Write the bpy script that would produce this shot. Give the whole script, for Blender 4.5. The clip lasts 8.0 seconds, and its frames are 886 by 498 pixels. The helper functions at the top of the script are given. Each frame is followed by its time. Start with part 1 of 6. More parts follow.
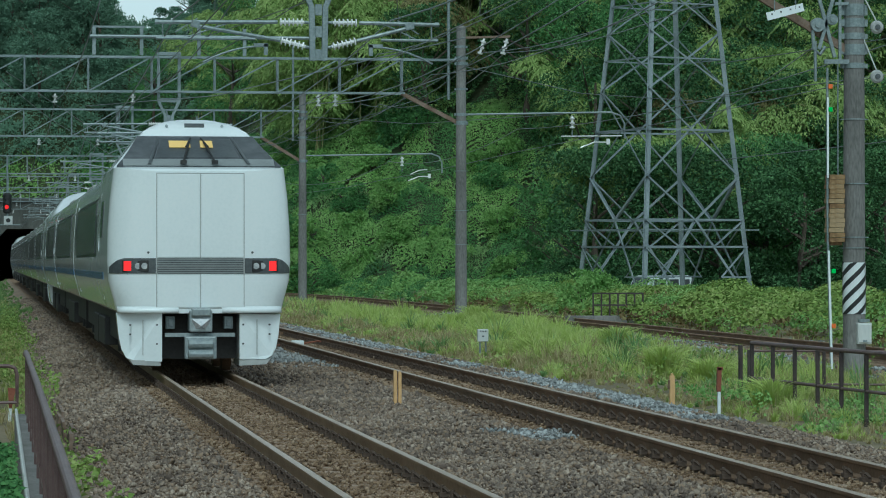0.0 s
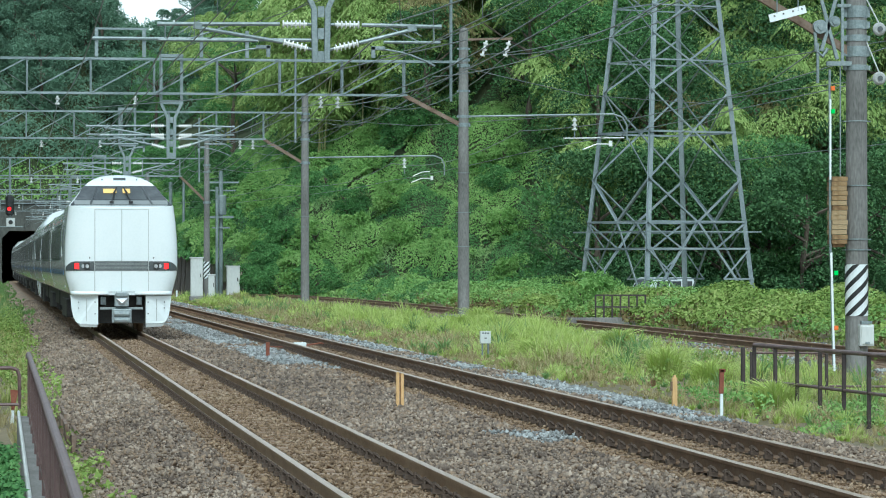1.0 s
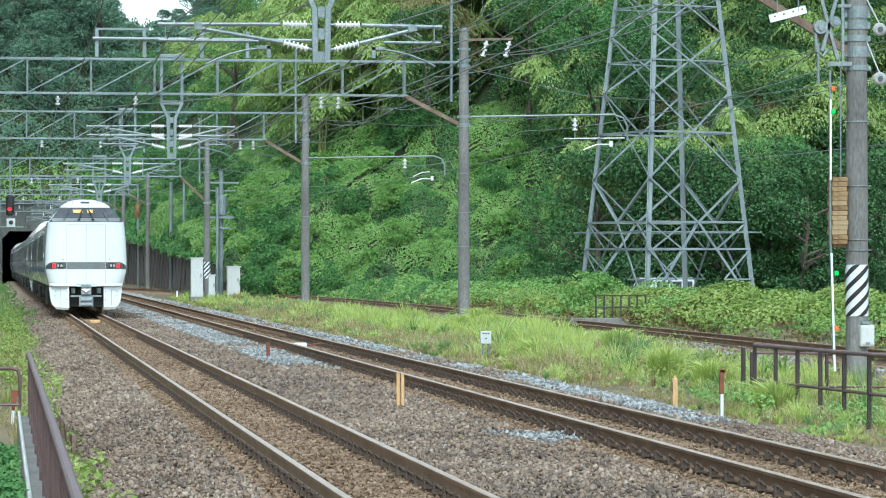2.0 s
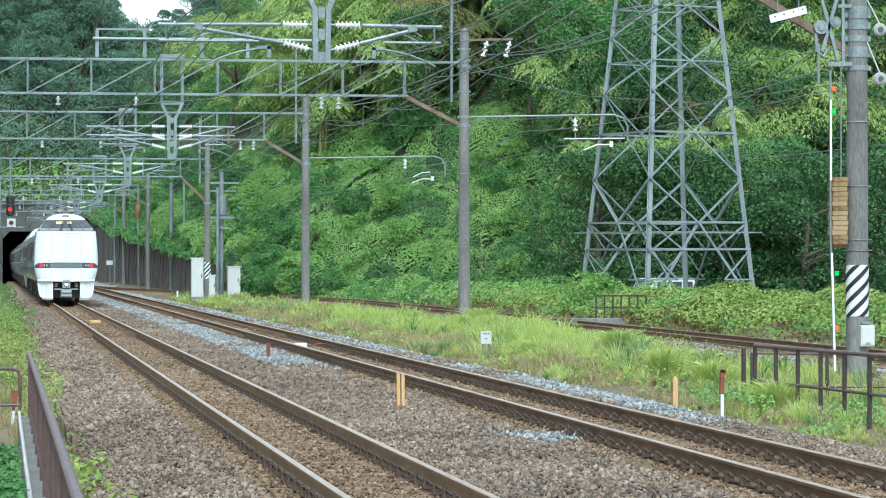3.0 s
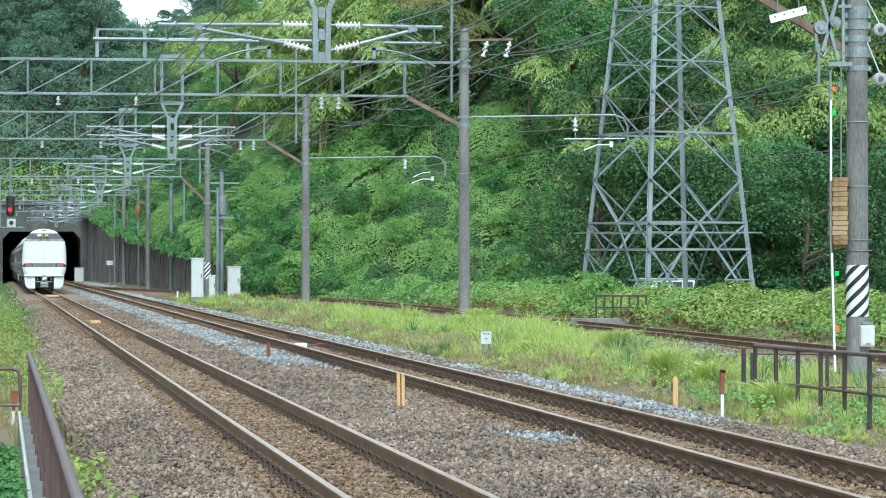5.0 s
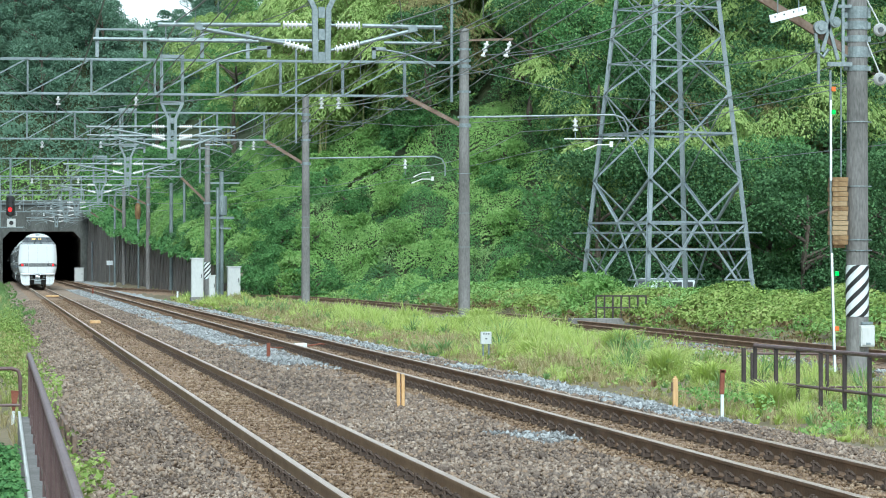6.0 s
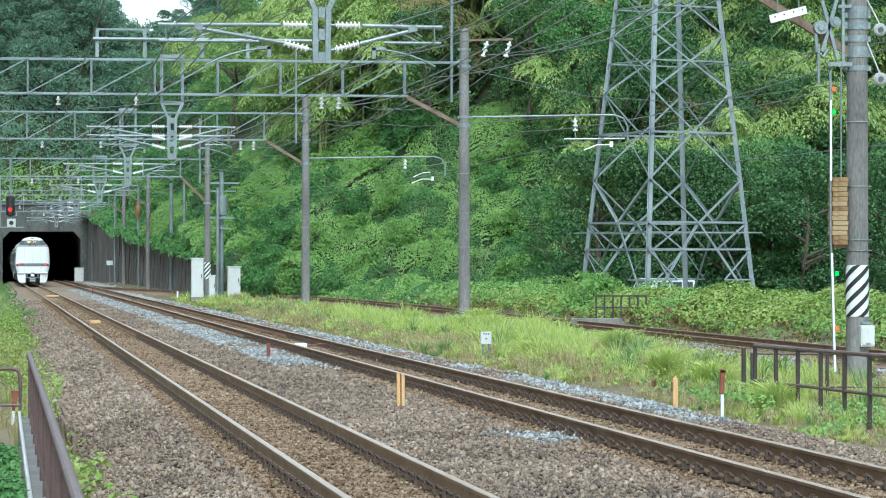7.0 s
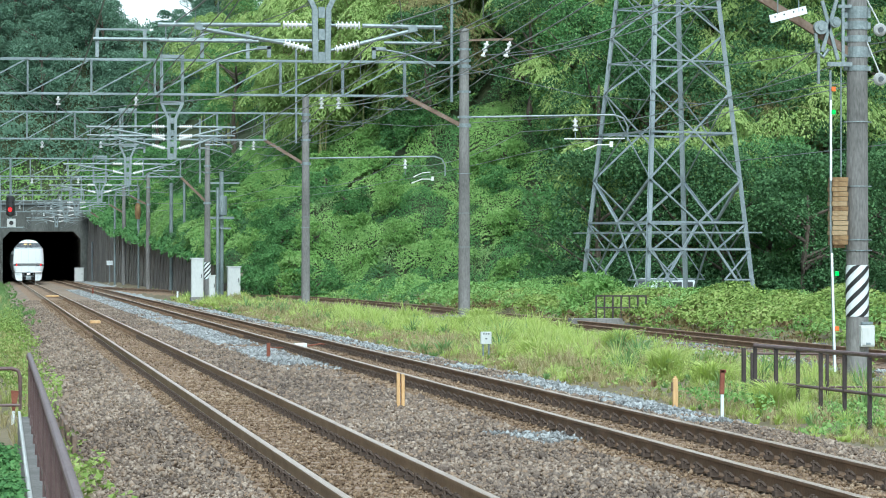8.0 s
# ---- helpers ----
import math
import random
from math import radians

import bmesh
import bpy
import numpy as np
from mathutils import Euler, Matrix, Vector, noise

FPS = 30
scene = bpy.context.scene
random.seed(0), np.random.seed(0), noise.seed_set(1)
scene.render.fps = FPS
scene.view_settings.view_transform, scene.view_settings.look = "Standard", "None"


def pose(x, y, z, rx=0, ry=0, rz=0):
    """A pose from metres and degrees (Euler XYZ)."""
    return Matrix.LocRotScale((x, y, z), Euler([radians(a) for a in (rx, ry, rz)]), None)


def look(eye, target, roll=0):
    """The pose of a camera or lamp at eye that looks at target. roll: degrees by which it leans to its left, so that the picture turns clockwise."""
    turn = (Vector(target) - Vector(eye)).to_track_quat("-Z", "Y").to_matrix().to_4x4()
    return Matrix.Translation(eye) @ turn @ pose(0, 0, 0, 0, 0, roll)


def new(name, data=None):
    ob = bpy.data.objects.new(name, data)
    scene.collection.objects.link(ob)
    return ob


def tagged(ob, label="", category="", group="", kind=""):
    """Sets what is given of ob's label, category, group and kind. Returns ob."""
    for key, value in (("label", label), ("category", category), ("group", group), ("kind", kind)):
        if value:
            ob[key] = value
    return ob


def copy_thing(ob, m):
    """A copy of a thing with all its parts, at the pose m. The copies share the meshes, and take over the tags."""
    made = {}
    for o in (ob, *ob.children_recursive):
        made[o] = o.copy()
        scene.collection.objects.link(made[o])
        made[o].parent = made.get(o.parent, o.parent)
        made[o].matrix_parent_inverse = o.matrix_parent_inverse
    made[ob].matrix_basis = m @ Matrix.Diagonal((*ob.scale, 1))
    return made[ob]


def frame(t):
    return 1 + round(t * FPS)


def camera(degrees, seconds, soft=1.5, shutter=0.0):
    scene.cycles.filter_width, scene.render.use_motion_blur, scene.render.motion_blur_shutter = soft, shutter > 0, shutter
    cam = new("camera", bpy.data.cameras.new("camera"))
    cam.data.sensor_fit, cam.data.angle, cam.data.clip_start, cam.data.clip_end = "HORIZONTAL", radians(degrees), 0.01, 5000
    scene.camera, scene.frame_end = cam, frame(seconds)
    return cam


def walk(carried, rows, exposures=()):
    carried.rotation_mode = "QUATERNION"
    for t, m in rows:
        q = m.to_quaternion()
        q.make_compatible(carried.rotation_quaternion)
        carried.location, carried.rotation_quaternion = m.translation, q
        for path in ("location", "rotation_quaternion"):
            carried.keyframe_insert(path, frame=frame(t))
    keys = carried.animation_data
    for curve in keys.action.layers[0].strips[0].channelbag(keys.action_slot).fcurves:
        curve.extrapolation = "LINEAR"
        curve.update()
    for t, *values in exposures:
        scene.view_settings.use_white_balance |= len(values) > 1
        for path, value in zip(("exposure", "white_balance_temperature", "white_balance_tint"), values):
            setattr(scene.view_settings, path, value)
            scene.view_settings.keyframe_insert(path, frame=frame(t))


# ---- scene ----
# The world: y runs along the railway, away from the camera; x to the right across it; rail tops at z = 0.
TURN = math.atan(0.1445)
CT, ST = math.cos(TURN), math.sin(TURN)
EYE = (0.0, 0.0, 1.8)


def V(across, ahead, z=0.0):
    """A place given across and ahead of the camera's line of sight."""
    return Vector((across * CT + ahead * ST, -across * ST + ahead * CT, z))


cam = camera(16.23, 8.0, soft=1.05)


def aim(right, down):
    return look(EYE, V(0.1 * right, 550.0, 1.8 + 2.65 - 0.1 * down))


walk(cam, [(0.0, aim(5.5, 4.6)), (0.25, aim(4.0, 3.0)), (0.5, aim(2.6, 1.6)), (1.0, aim(1.2, 1.2)), (1.5, aim(0.9, 0.9)),
           (3.0, aim(0.1, 0.3)), (3.5, aim(0, 0)), (8.0, aim(0, 0))],
     exposures=[(t, 0.85 + e, k, g) for t, e, k, g in ((0.0, -1.25, 5450, -12), (0.5, -0.82, 5550, -10), (1.0, -0.41, 5620, -6), (1.5, -0.18, 5620, -4), (2.2, -0.01, 5650, -2), (3.0, 0.02, 5650, -2), (8.0, 0.02, 5650, -2))])

# ---- daylight under a bright overcast sky ----
world = bpy.data.worlds.new("world")
scene.world = world
world.use_nodes = True
wn, wl = world.node_tree.nodes, world.node_tree.links
sky = wn.new("ShaderNodeTexSky")
sky.sky_type, sky.sun_disc = "NISHITA", False
sky.sun_elevation, sky.sun_rotation = radians(51), radians(190)
sky.dust_density, sky.air_density, sky.ozone_density = 1.0, 1.0, 2.0
pale = wn.new("ShaderNodeHueSaturation")
pale.inputs["Saturation"].default_value = 0.25
wl.new(sky.outputs[0], pale.inputs["Color"])
wl.new(pale.outputs[0], wn["Background"].inputs["Color"])
wn["Background"].inputs["Strength"].default_value = 0.15
sun_data = bpy.data.lights.new("sun", "SUN")
sun_data.energy, sun_data.angle, sun_data.color = 1.5, radians(20), (1.0, 0.97, 0.92)
sun = new("sun", sun_data)
sun.matrix_world = look((0, 0, 100), (14, 80, 0))


# ---- materials ----
def ramp_of(nt, source, stops):
    r = nt.nodes.new("ShaderNodeValToRGB")
    e = r.color_ramp.elements
    e[0].position, e[0].color = stops[0][0], (*stops[0][1], 1)
    e[1].position, e[1].color = stops[-1][0], (*stops[-1][1], 1)
    for p, c in stops[1:-1]:
        e.new(p).color = (*c, 1)
    nt.links.new(source, r.inputs[0])
    return r.outputs[0]


def material(name, colours, scale=3.0, fine=40.0, rough=0.7, metal=0.0, bump=0.3, bump_scale=None, island=0.0, piece=0.0,
             stretch=(1, 1, 1), translucent=0.0, dist=0.02, spec=0.5):
    """Noise at two scales through a colour ramp; optional change from island to island or from piece to piece."""
    m = bpy.data.materials.new(name)
    m.use_nodes = True
    nt = m.node_tree
    n, l = nt.nodes, nt.links
    b = n["Principled BSDF"]
    co = n.new("ShaderNodeTexCoord").outputs["Object"]
    mp = n.new("ShaderNodeMapping")
    mp.inputs["Scale"].default_value = stretch
    l.new(co, mp.inputs[0])
    n1, n2 = n.new("ShaderNodeTexNoise"), n.new("ShaderNodeTexNoise")
    for t, s, d in ((n1, scale, 3), (n2, fine, 4)):
        t.inputs["Scale"].default_value, t.inputs["Detail"].default_value = s, d
        l.new(mp.outputs[0], t.inputs["Vector"])
    mix = n.new("ShaderNodeMix")
    mix.inputs[0].default_value = 0.45
    l.new(n1.outputs[0], mix.inputs[2])
    l.new(n2.outputs[0], mix.inputs[3])
    value = mix.outputs[0]
    for amount, node, out in ((island, "ShaderNodeNewGeometry", "Random Per Island"), (piece, "ShaderNodeObjectInfo", "Random")):
        if amount:
            a = n.new("ShaderNodeMath")
            a.operation = "MULTIPLY_ADD"
            l.new(n.new(node).outputs[out], a.inputs[0])
            a.inputs[1].default_value = amount
            s = n.new("ShaderNodeMath")
            s.operation = "SUBTRACT"
            l.new(value, s.inputs[0])
            s.inputs[1].default_value = amount / 2
            l.new(s.outputs[0], a.inputs[2])
            value = a.outputs[0]
    k = len(colours) - 1
    stops = [(0.3 + 0.4 * i / k, c) for i, c in enumerate(colours)]
    col = ramp_of(nt, value, stops)
    l.new(col, b.inputs["Base Color"])
    b.inputs["Roughness"].default_value, b.inputs["Metallic"].default_value = rough, metal
    b.inputs["Specular IOR Level"].default_value = spec
    if bump:
        bp = n.new("ShaderNodeBump")
        bp.inputs["Strength"].default_value, bp.inputs["Distance"].default_value = bump, dist
        l.new(n2.outputs[0], bp.inputs["Height"])
        l.new(bp.outputs[0], b.inputs["Normal"])
    if translucent:
        tr = n.new("ShaderNodeBsdfTranslucent")
        l.new(col, tr.inputs[0])
        ms = n.new("ShaderNodeMixShader")
        ms.inputs[0].default_value = translucent
        l.new(b.outputs[0], ms.inputs[1])
        l.new(tr.outputs[0], ms.inputs[2])
        l.new(ms.outputs[0], n["Material Output"].inputs[0])
    return m


def glow(name, colour, strength):
    m = bpy.data.materials.new(name)
    m.use_nodes = True
    b = m.node_tree.nodes["Principled BSDF"]
    b.inputs["Base Color"].default_value = (*colour, 1)
    b.inputs["Emission Color"].default_value = (*colour, 1)
    b.inputs["Emission Strength"].default_value = strength
    return m


M = {}
M["earth"] = material("earth", [(0.1, 0.09, 0.045), (0.18, 0.15, 0.085), (0.27, 0.215, 0.14)], 0.5, 8, 0.95)
# Far darker than the earth: shade beneath the foliage is put into the colour.
M["shaded_soil"] = material("shaded_soil", [(0.02, 0.03, 0.012), (0.04, 0.055, 0.02), (0.07, 0.075, 0.035)], 0.5, 6, 0.95)
M["portal"] = material("portal_concrete", [(0.045, 0.048, 0.042), (0.1, 0.105, 0.095), (0.17, 0.175, 0.16)], 0.5, 8, 0.9, stretch=(1, 1, 0.3))
# Green blued and paled: distance haze is put into this leaf colour.
M["hazed_leaf"] = material("hazed_leaf", [(0.1, 0.185, 0.12), (0.155, 0.26, 0.175), (0.215, 0.335, 0.23)], 0.12, 0.8, 0.8, spec=0.1, island=0.14, bump=0, translucent=0.2)
M["ballast"] = material("ballast", [(0.115, 0.088, 0.07), (0.185, 0.142, 0.11), (0.225, 0.182, 0.146), (0.29, 0.207, 0.138), (0.3, 0.243, 0.19), (0.43, 0.35, 0.275)], 0.3, 9, 0.95, bump=0.9, island=0.38, dist=0.05)
M["ballast_tan"] = material("ballast_tan", [(0.13, 0.085, 0.05), (0.22, 0.15, 0.09), (0.3, 0.21, 0.13), (0.4, 0.31, 0.22)], 0.5, 9, 0.95, bump=0.9, island=0.36, dist=0.05)
M["ballast_pale"] = material("ballast_pale", [(0.19, 0.195, 0.19), (0.32, 0.335, 0.33), (0.48, 0.5, 0.5)], 0.9, 14, 0.9, bump=0.9, island=0.5, dist=0.05)
M["bed"] = material("bed", [(0.18, 0.115, 0.072), (0.295, 0.2, 0.128), (0.39, 0.29, 0.2)], 0.5, 22, 0.95, bump=1.0, dist=0.06)
M["rail"] = material("rail", [(0.1, 0.06, 0.032), (0.18, 0.112, 0.064), (0.27, 0.178, 0.108)], 2, 30, 0.65, 0.1)
M["rail_top"] = material("rail_top", [(0.36, 0.26, 0.18), (0.5, 0.38, 0.28), (0.62, 0.51, 0.41)], 2, 20, 0.36, 0.45, bump=0.05, stretch=(1, 0.1, 1))
M["rail_worn"] = material("rail_worn", [(0.18, 0.115, 0.066), (0.28, 0.19, 0.115), (0.38, 0.275, 0.18)], 2, 30, 0.5, 0.2)
M["clip"] = material("rail_clip", [(0.035, 0.025, 0.018), (0.07, 0.048, 0.035), (0.11, 0.08, 0.06)], 4, 30, 0.8)
M["siding_top"] = material("siding_rail_top", [(0.2, 0.11, 0.06), (0.3, 0.19, 0.12), (0.38, 0.27, 0.19)], 2, 20, 0.6, 0.2)
M["sleeper"] = material("sleeper", [(0.17, 0.115, 0.074), (0.26, 0.18, 0.118), (0.33, 0.245, 0.175)], 3, 40, 0.9, piece=0.3)
M["concrete"] = material("concrete", [(0.1, 0.098, 0.092), (0.205, 0.2, 0.19), (0.32, 0.315, 0.3)], 1.2, 30, 0.85, stretch=(1, 1, 0.25))
M["wall"] = material("stained_wall", [(0.07, 0.064, 0.056), (0.145, 0.132, 0.115), (0.26, 0.245, 0.22)], 1.6, 9, 0.9, stretch=(1, 1, 0.12))
M["steel"] = material("galvanised_steel", [(0.14, 0.175, 0.18), (0.25, 0.298, 0.303), (0.39, 0.435, 0.44)], 0.8, 20, 0.5, 0.35, bump=0.1)
M["tower_steel"] = material("tower_steel", [(0.17, 0.21, 0.225), (0.27, 0.315, 0.33), (0.4, 0.445, 0.455)], 0.6, 20, 0.5, 0.3, bump=0.1)
M["white_paint"] = material("white_paint", [(0.75, 0.805, 0.815), (0.8, 0.85, 0.86), (0.835, 0.87, 0.875)], 0.8, 20, 0.1, bump=0.0)
# Same white, darkened to suggest trees mirrored in the carriage sides.
M["dimmed_car_paint"] = material("dimmed_car_paint", [(0.6, 0.63, 0.62), (0.68, 0.7, 0.69), (0.74, 0.75, 0.74)], 0.8, 20, 0.08, bump=0.01)
M["dark"] = material("dark_metal", [(0.012, 0.012, 0.013), (0.025, 0.025, 0.025), (0.045, 0.043, 0.04)], 2, 20, 0.6, bump=0.1)
M["glass"] = material("dark_glass", [(0.05, 0.058, 0.064), (0.07, 0.078, 0.084), (0.09, 0.098, 0.104)], 1, 10, 0.08, bump=0.0)
M["leaf"] = material("leaf", [(0.06, 0.16, 0.055), (0.12, 0.27, 0.085), (0.2, 0.37, 0.13)], 0.35, 1.6, 0.75, spec=0.25, island=0.22, bump=0, translucent=0.25)
M["dark_leaf"] = material("dark_leaf", [(0.035, 0.085, 0.035), (0.075, 0.165, 0.062), (0.14, 0.26, 0.1)], 0.3, 1.6, 0.75, spec=0.25, island=0.22, bump=0, translucent=0.1)
M["bamboo_leaf"] = material("bamboo_leaf", [(0.18, 0.29, 0.07), (0.31, 0.43, 0.125), (0.45, 0.55, 0.2)], 0.3, 1.2, 0.75, island=0.2, bump=0, translucent=0.3)
M["grass"] = material("grass", [(0.22, 0.28, 0.07), (0.4, 0.45, 0.14), (0.6, 0.59, 0.28)], 0.9, 3, 0.7, island=0.4, bump=0, translucent=0.4)


# ---- mesh building ----
class Build:
    """Collects solid pieces into one mesh."""

    def __init__(self):
        self.v, self.f, self.mats = [], [], []

    def add(self, verts, faces, mat=0):
        k = len(self.v)
        self.v += [tuple(p) for p in verts]
        self.f += [tuple(i + k for i in f) for f in faces]
        self.mats += [mat] * len(faces)
        return self

    def box(self, centre, size, turn=None, mat=0):
        c, h = Vector(centre), [s / 2 for s in size]
        p = [Vector((x * h[0], y * h[1], z * h[2])) for x in (-1, 1) for y in (-1, 1) for z in (-1, 1)]
        if turn is not None:
            p = [turn @ q for q in p]
        return self.add([c + q for q in p], [(0, 1, 3, 2), (4, 6, 7, 5), (0, 4, 5, 1), (2, 3, 7, 6), (0, 2, 6, 4), (1, 5, 7, 3)], mat)

    def beam(self, a, b, w, h=None, mat=0):
        """A square bar from a to b."""
        a, b = Vector(a), Vector(b)
        h = h or w
        turn = (b - a).to_track_quat("Y", "Z").to_matrix()
        return self.box((a + b) / 2, (w, (b - a).length, h), turn, mat)

    def angle(self, a, b, w, t=0.012, mat=0):
        """An L-shaped steel bar from a to b."""
        a, b = Vector(a), Vector(b)
        q = (b - a).to_track_quat("Y", "Z").to_matrix()
        ell = [(-w / 2, -w / 2), (w / 2, -w / 2), (w / 2, -w / 2 + t), (-w / 2 + t, -w / 2 + t), (-w / 2 + t, w / 2), (-w / 2, w / 2)]
        v = [p + q @ Vector((x, 0, z)) for p in (a, b) for x, z in ell]
        return self.add(v, [(k, (k + 1) % 6, (k + 1) % 6 + 6, k + 6) for k in range(6)] + [(5, 4, 3, 0), (3, 2, 1, 0), (6, 9, 10, 11), (6, 7, 8, 9)], mat)

    def tube(self, pts, radii, n=8, caps=True, mat=0):
        """A round tube along points, with one radius or one for each."""
        pts = [Vector(p) for p in pts]
        if not isinstance(radii, (list, tuple)):
            radii = [radii] * len(pts)
        verts, faces = [], []
        for i, p in enumerate(pts):
            way = pts[min(i + 1, len(pts) - 1)] - pts[max(i - 1, 0)]
            q = way.to_track_quat("Z", "Y").to_matrix()
            verts += [p + q @ Vector((radii[i] * math.cos(2 * math.pi * k / n), radii[i] * math.sin(2 * math.pi * k / n), 0)) for k in range(n)]
        for i in range(len(pts) - 1):
            faces += [(i * n + k, i * n + (k + 1) % n, (i + 1) * n + (k + 1) % n, (i + 1) * n + k) for k in range(n)]
        if caps:
            faces += [tuple(reversed(range(n))), tuple(range((len(pts) - 1) * n, len(pts) * n))]
        return self.add(verts, faces, mat)

    def sweep(self, profile, y0, y1, mat=0):
        """An outline in x and z pushed along y."""
        n = len(profile)
        return self.add([(x, y, z) for y in (y0, y1) for x, z in profile],
                        [(k, k + n, (k + 1) % n + n, (k + 1) % n) for k in range(n)] + [tuple(range(n)), tuple(reversed(range(n, 2 * n)))], mat)

    def mesh(self, name, materials, smooth=False):
        me = bpy.data.meshes.new(name)
        me.from_pydata(self.v, [], self.f)
        for m in materials:
            me.materials.append(m)
        me.polygons.foreach_set("material_index", self.mats)
        if smooth:
            me.polygons.foreach_set("use_smooth", [True] * len(self.f))
        me.update()
        return me


def part(name, build, materials, parent=None, label="", bevel=0.0, smooth=False, at=None):
    """One mesh object, under a thing or a part, or alone."""
    if not isinstance(materials, (list, tuple)):
        materials = [materials]
    ob = new(name, build if isinstance(build, bpy.types.Mesh) else build.mesh(name, materials, smooth))
    if parent is not None:
        ob.parent = parent
    if at is not None:
        ob.matrix_basis = at
    if bevel:
        mod = ob.modifiers.new("bevel", "BEVEL")
        mod.width, mod.segments, mod.limit_method = bevel, 2, "ANGLE"
    return tagged(ob, label)


def thing(name, label, category, at=None, group="", kind=""):
    ob = new(name)
    ob.empty_display_size = 0.2
    if at is not None:
        ob.matrix_basis = at
    return tagged(ob, label, category, group, kind)


def fast_mesh(name, verts, faces, mats, index=None):
    """A mesh from arrays; all faces have the same number of corners."""
    me = bpy.data.meshes.new(name)
    verts, faces = np.asarray(verts, np.float32), np.asarray(faces, np.int32)
    me.vertices.add(len(verts))
    me.vertices.foreach_set("co", verts.ravel())
    k = faces.shape[1]
    me.loops.add(faces.size)
    me.loops.foreach_set("vertex_index", faces.ravel())
    me.polygons.add(len(faces))
    me.polygons.foreach_set("loop_start", np.arange(0, faces.size, k, dtype=np.int32))
    for m in mats:
        me.materials.append(m)
    if index is not None:
        me.polygons.foreach_set("material_index", np.asarray(index, np.int32))
    me.update(calc_edges=True)
    return me


# ---- the ground, the hill and the tunnel ----
A1, A2 = 3.27, 7.23          # centre lines of the two running lines
PORTAL = 352.0
FOOT = np.array([(-40, -80), (-13, 40), (-5, 110), (-3.6, 200), (-2.4, 352), (10.0, 352), (11.2, 290), (12.9, 205), (16, 192), (22, 185), (36, 178), (55, 168), (100, 150), (300, 120)], float)
FOOT_WALL = np.array([0, 0, 0, 0.5, 8.4, 8.4, 5.0, 2.6, 0.3, 0, 0, 0, 0, 0])


def siding(s):
    """How far to the right the third track lies."""
    return np.interp(s, [0, 60, 100, 140, 160, 175, 190, 205, 220, 240, 258, 275], [18.6, 18.4, 18.5, 18.6, 18.3, 17.5, 16.2, 14.6, 12.8, 9.9, 8.2, 7.3])


def hill(a, s):
    """Depth into the hill (negative outside it) and height of its surface."""
    a, s = np.asarray(a, float), np.asarray(s, float)
    best, wall = np.full(a.shape, 1e9), np.zeros(a.shape)
    sign = np.ones(a.shape)
    for (p, q, w0, w1) in zip(FOOT[:-1], FOOT[1:], FOOT_WALL[:-1], FOOT_WALL[1:]):
        d = q - p
        t = np.clip(((a - p[0]) * d[0] + (s - p[1]) * d[1]) / (d @ d), 0, 1)
        ex, ey = a - p[0] - t * d[0], s - p[1] - t * d[1]
        r = np.hypot(ex, ey)
        near = r < best - 1e-9
        best = np.where(near, r, best)
        wall = np.where(near, w0 + t * (w1 - w0), wall)
        sign = np.where(near, np.where(d[0] * ey - d[1] * ex > 0, 1, -1), sign)
    e = best * sign
    rise = np.where(e < 14, 0.72 * e, 10.1 + 0.62 * (e - 14))
    rise = np.minimum(rise, np.interp(s, [190, 300, 420], [44, 30, 18]) + np.where(a < 6, 8.0 * np.clip((6 - a) / 6, 0, 1), 0))
    lump = 0.5 * np.sin(a * 0.7 + s * 0.31) * np.sin(s * 0.53 - a * 0.2) + 0.3 * np.sin(a * 1.7 + 1) * np.sin(s * 1.3)
    return e, wall + rise + lump * np.clip(e / 3, 0, 1)


def ground_height(a, s):
    a, s = np.asarray(a, float), np.asarray(s, float)
    z = np.interp(a, [-30, 0.4, 1.0, 1.9, 9.2, 10.4, 13, 16.4, 17.2], [-0.7, -0.6, -0.52, -0.2, -0.2, -0.5, -0.55, -0.45, -0.3])
    off = a - siding(s)
    right = np.interp(off, [-2.6, -1.7, 1.7, 2.2, 4.4, 7.5, 11, 60], [-0.45, -0.3, -0.3, -0.3, 0.15, 0.25, -0.6, -0.7])
    z = np.where((off > -2.6) & (a > 9.5), right, z)
    z = z + np.where(a > 10.4, 0.07 * np.sin(a * 1.3 + s * 0.37) * np.sin(s * 0.21 + a), 0)
    far = np.clip((np.hypot(a, s) - 900) / 500, 0, 1)
    return z * (1 - far) - 0.5 * far


def sheet(name, xs, ys, height, mats, choose=None, keep=None):
    gx, gy = np.meshgrid(xs, ys)
    gz = height(gx, gy)
    n, m = len(xs), len(ys)
    i = (np.arange(m - 1)[:, None] * n + np.arange(n - 1)[None]).ravel()
    faces = np.stack([i, i + 1, i + n + 1, i + n], 1)
    verts = np.stack([gx.ravel(), gy.ravel(), gz.ravel()], 1)
    mid = verts[faces].mean(1)
    if keep is not None:
        faces, mid = faces[keep(mid)], mid[keep(mid)]
    return part(name, fast_mesh(name, verts, faces, mats, choose(mid) if choose else None), mats)


def ground_kind(mid):
    a, s = mid[:, 0], mid[:, 1]
    k = np.zeros(len(mid), int)
    edge = 0.15 * np.sin(s * 1.1) + 0.1 * np.sin(s * 2.7)
    k[(a > 0.9 + edge) & (a < 10.4 + edge)] = 1
    k[((a > 8.7) & (a < 10.4 + edge) & (s > 38))] = 3
    k[(np.abs(a - siding(s)) < 2.0) & (a > 8)] = 2
    k[(np.abs(a - A1) < 1.25) | (np.abs(a - A2) < 1.25)] = 2
    return k


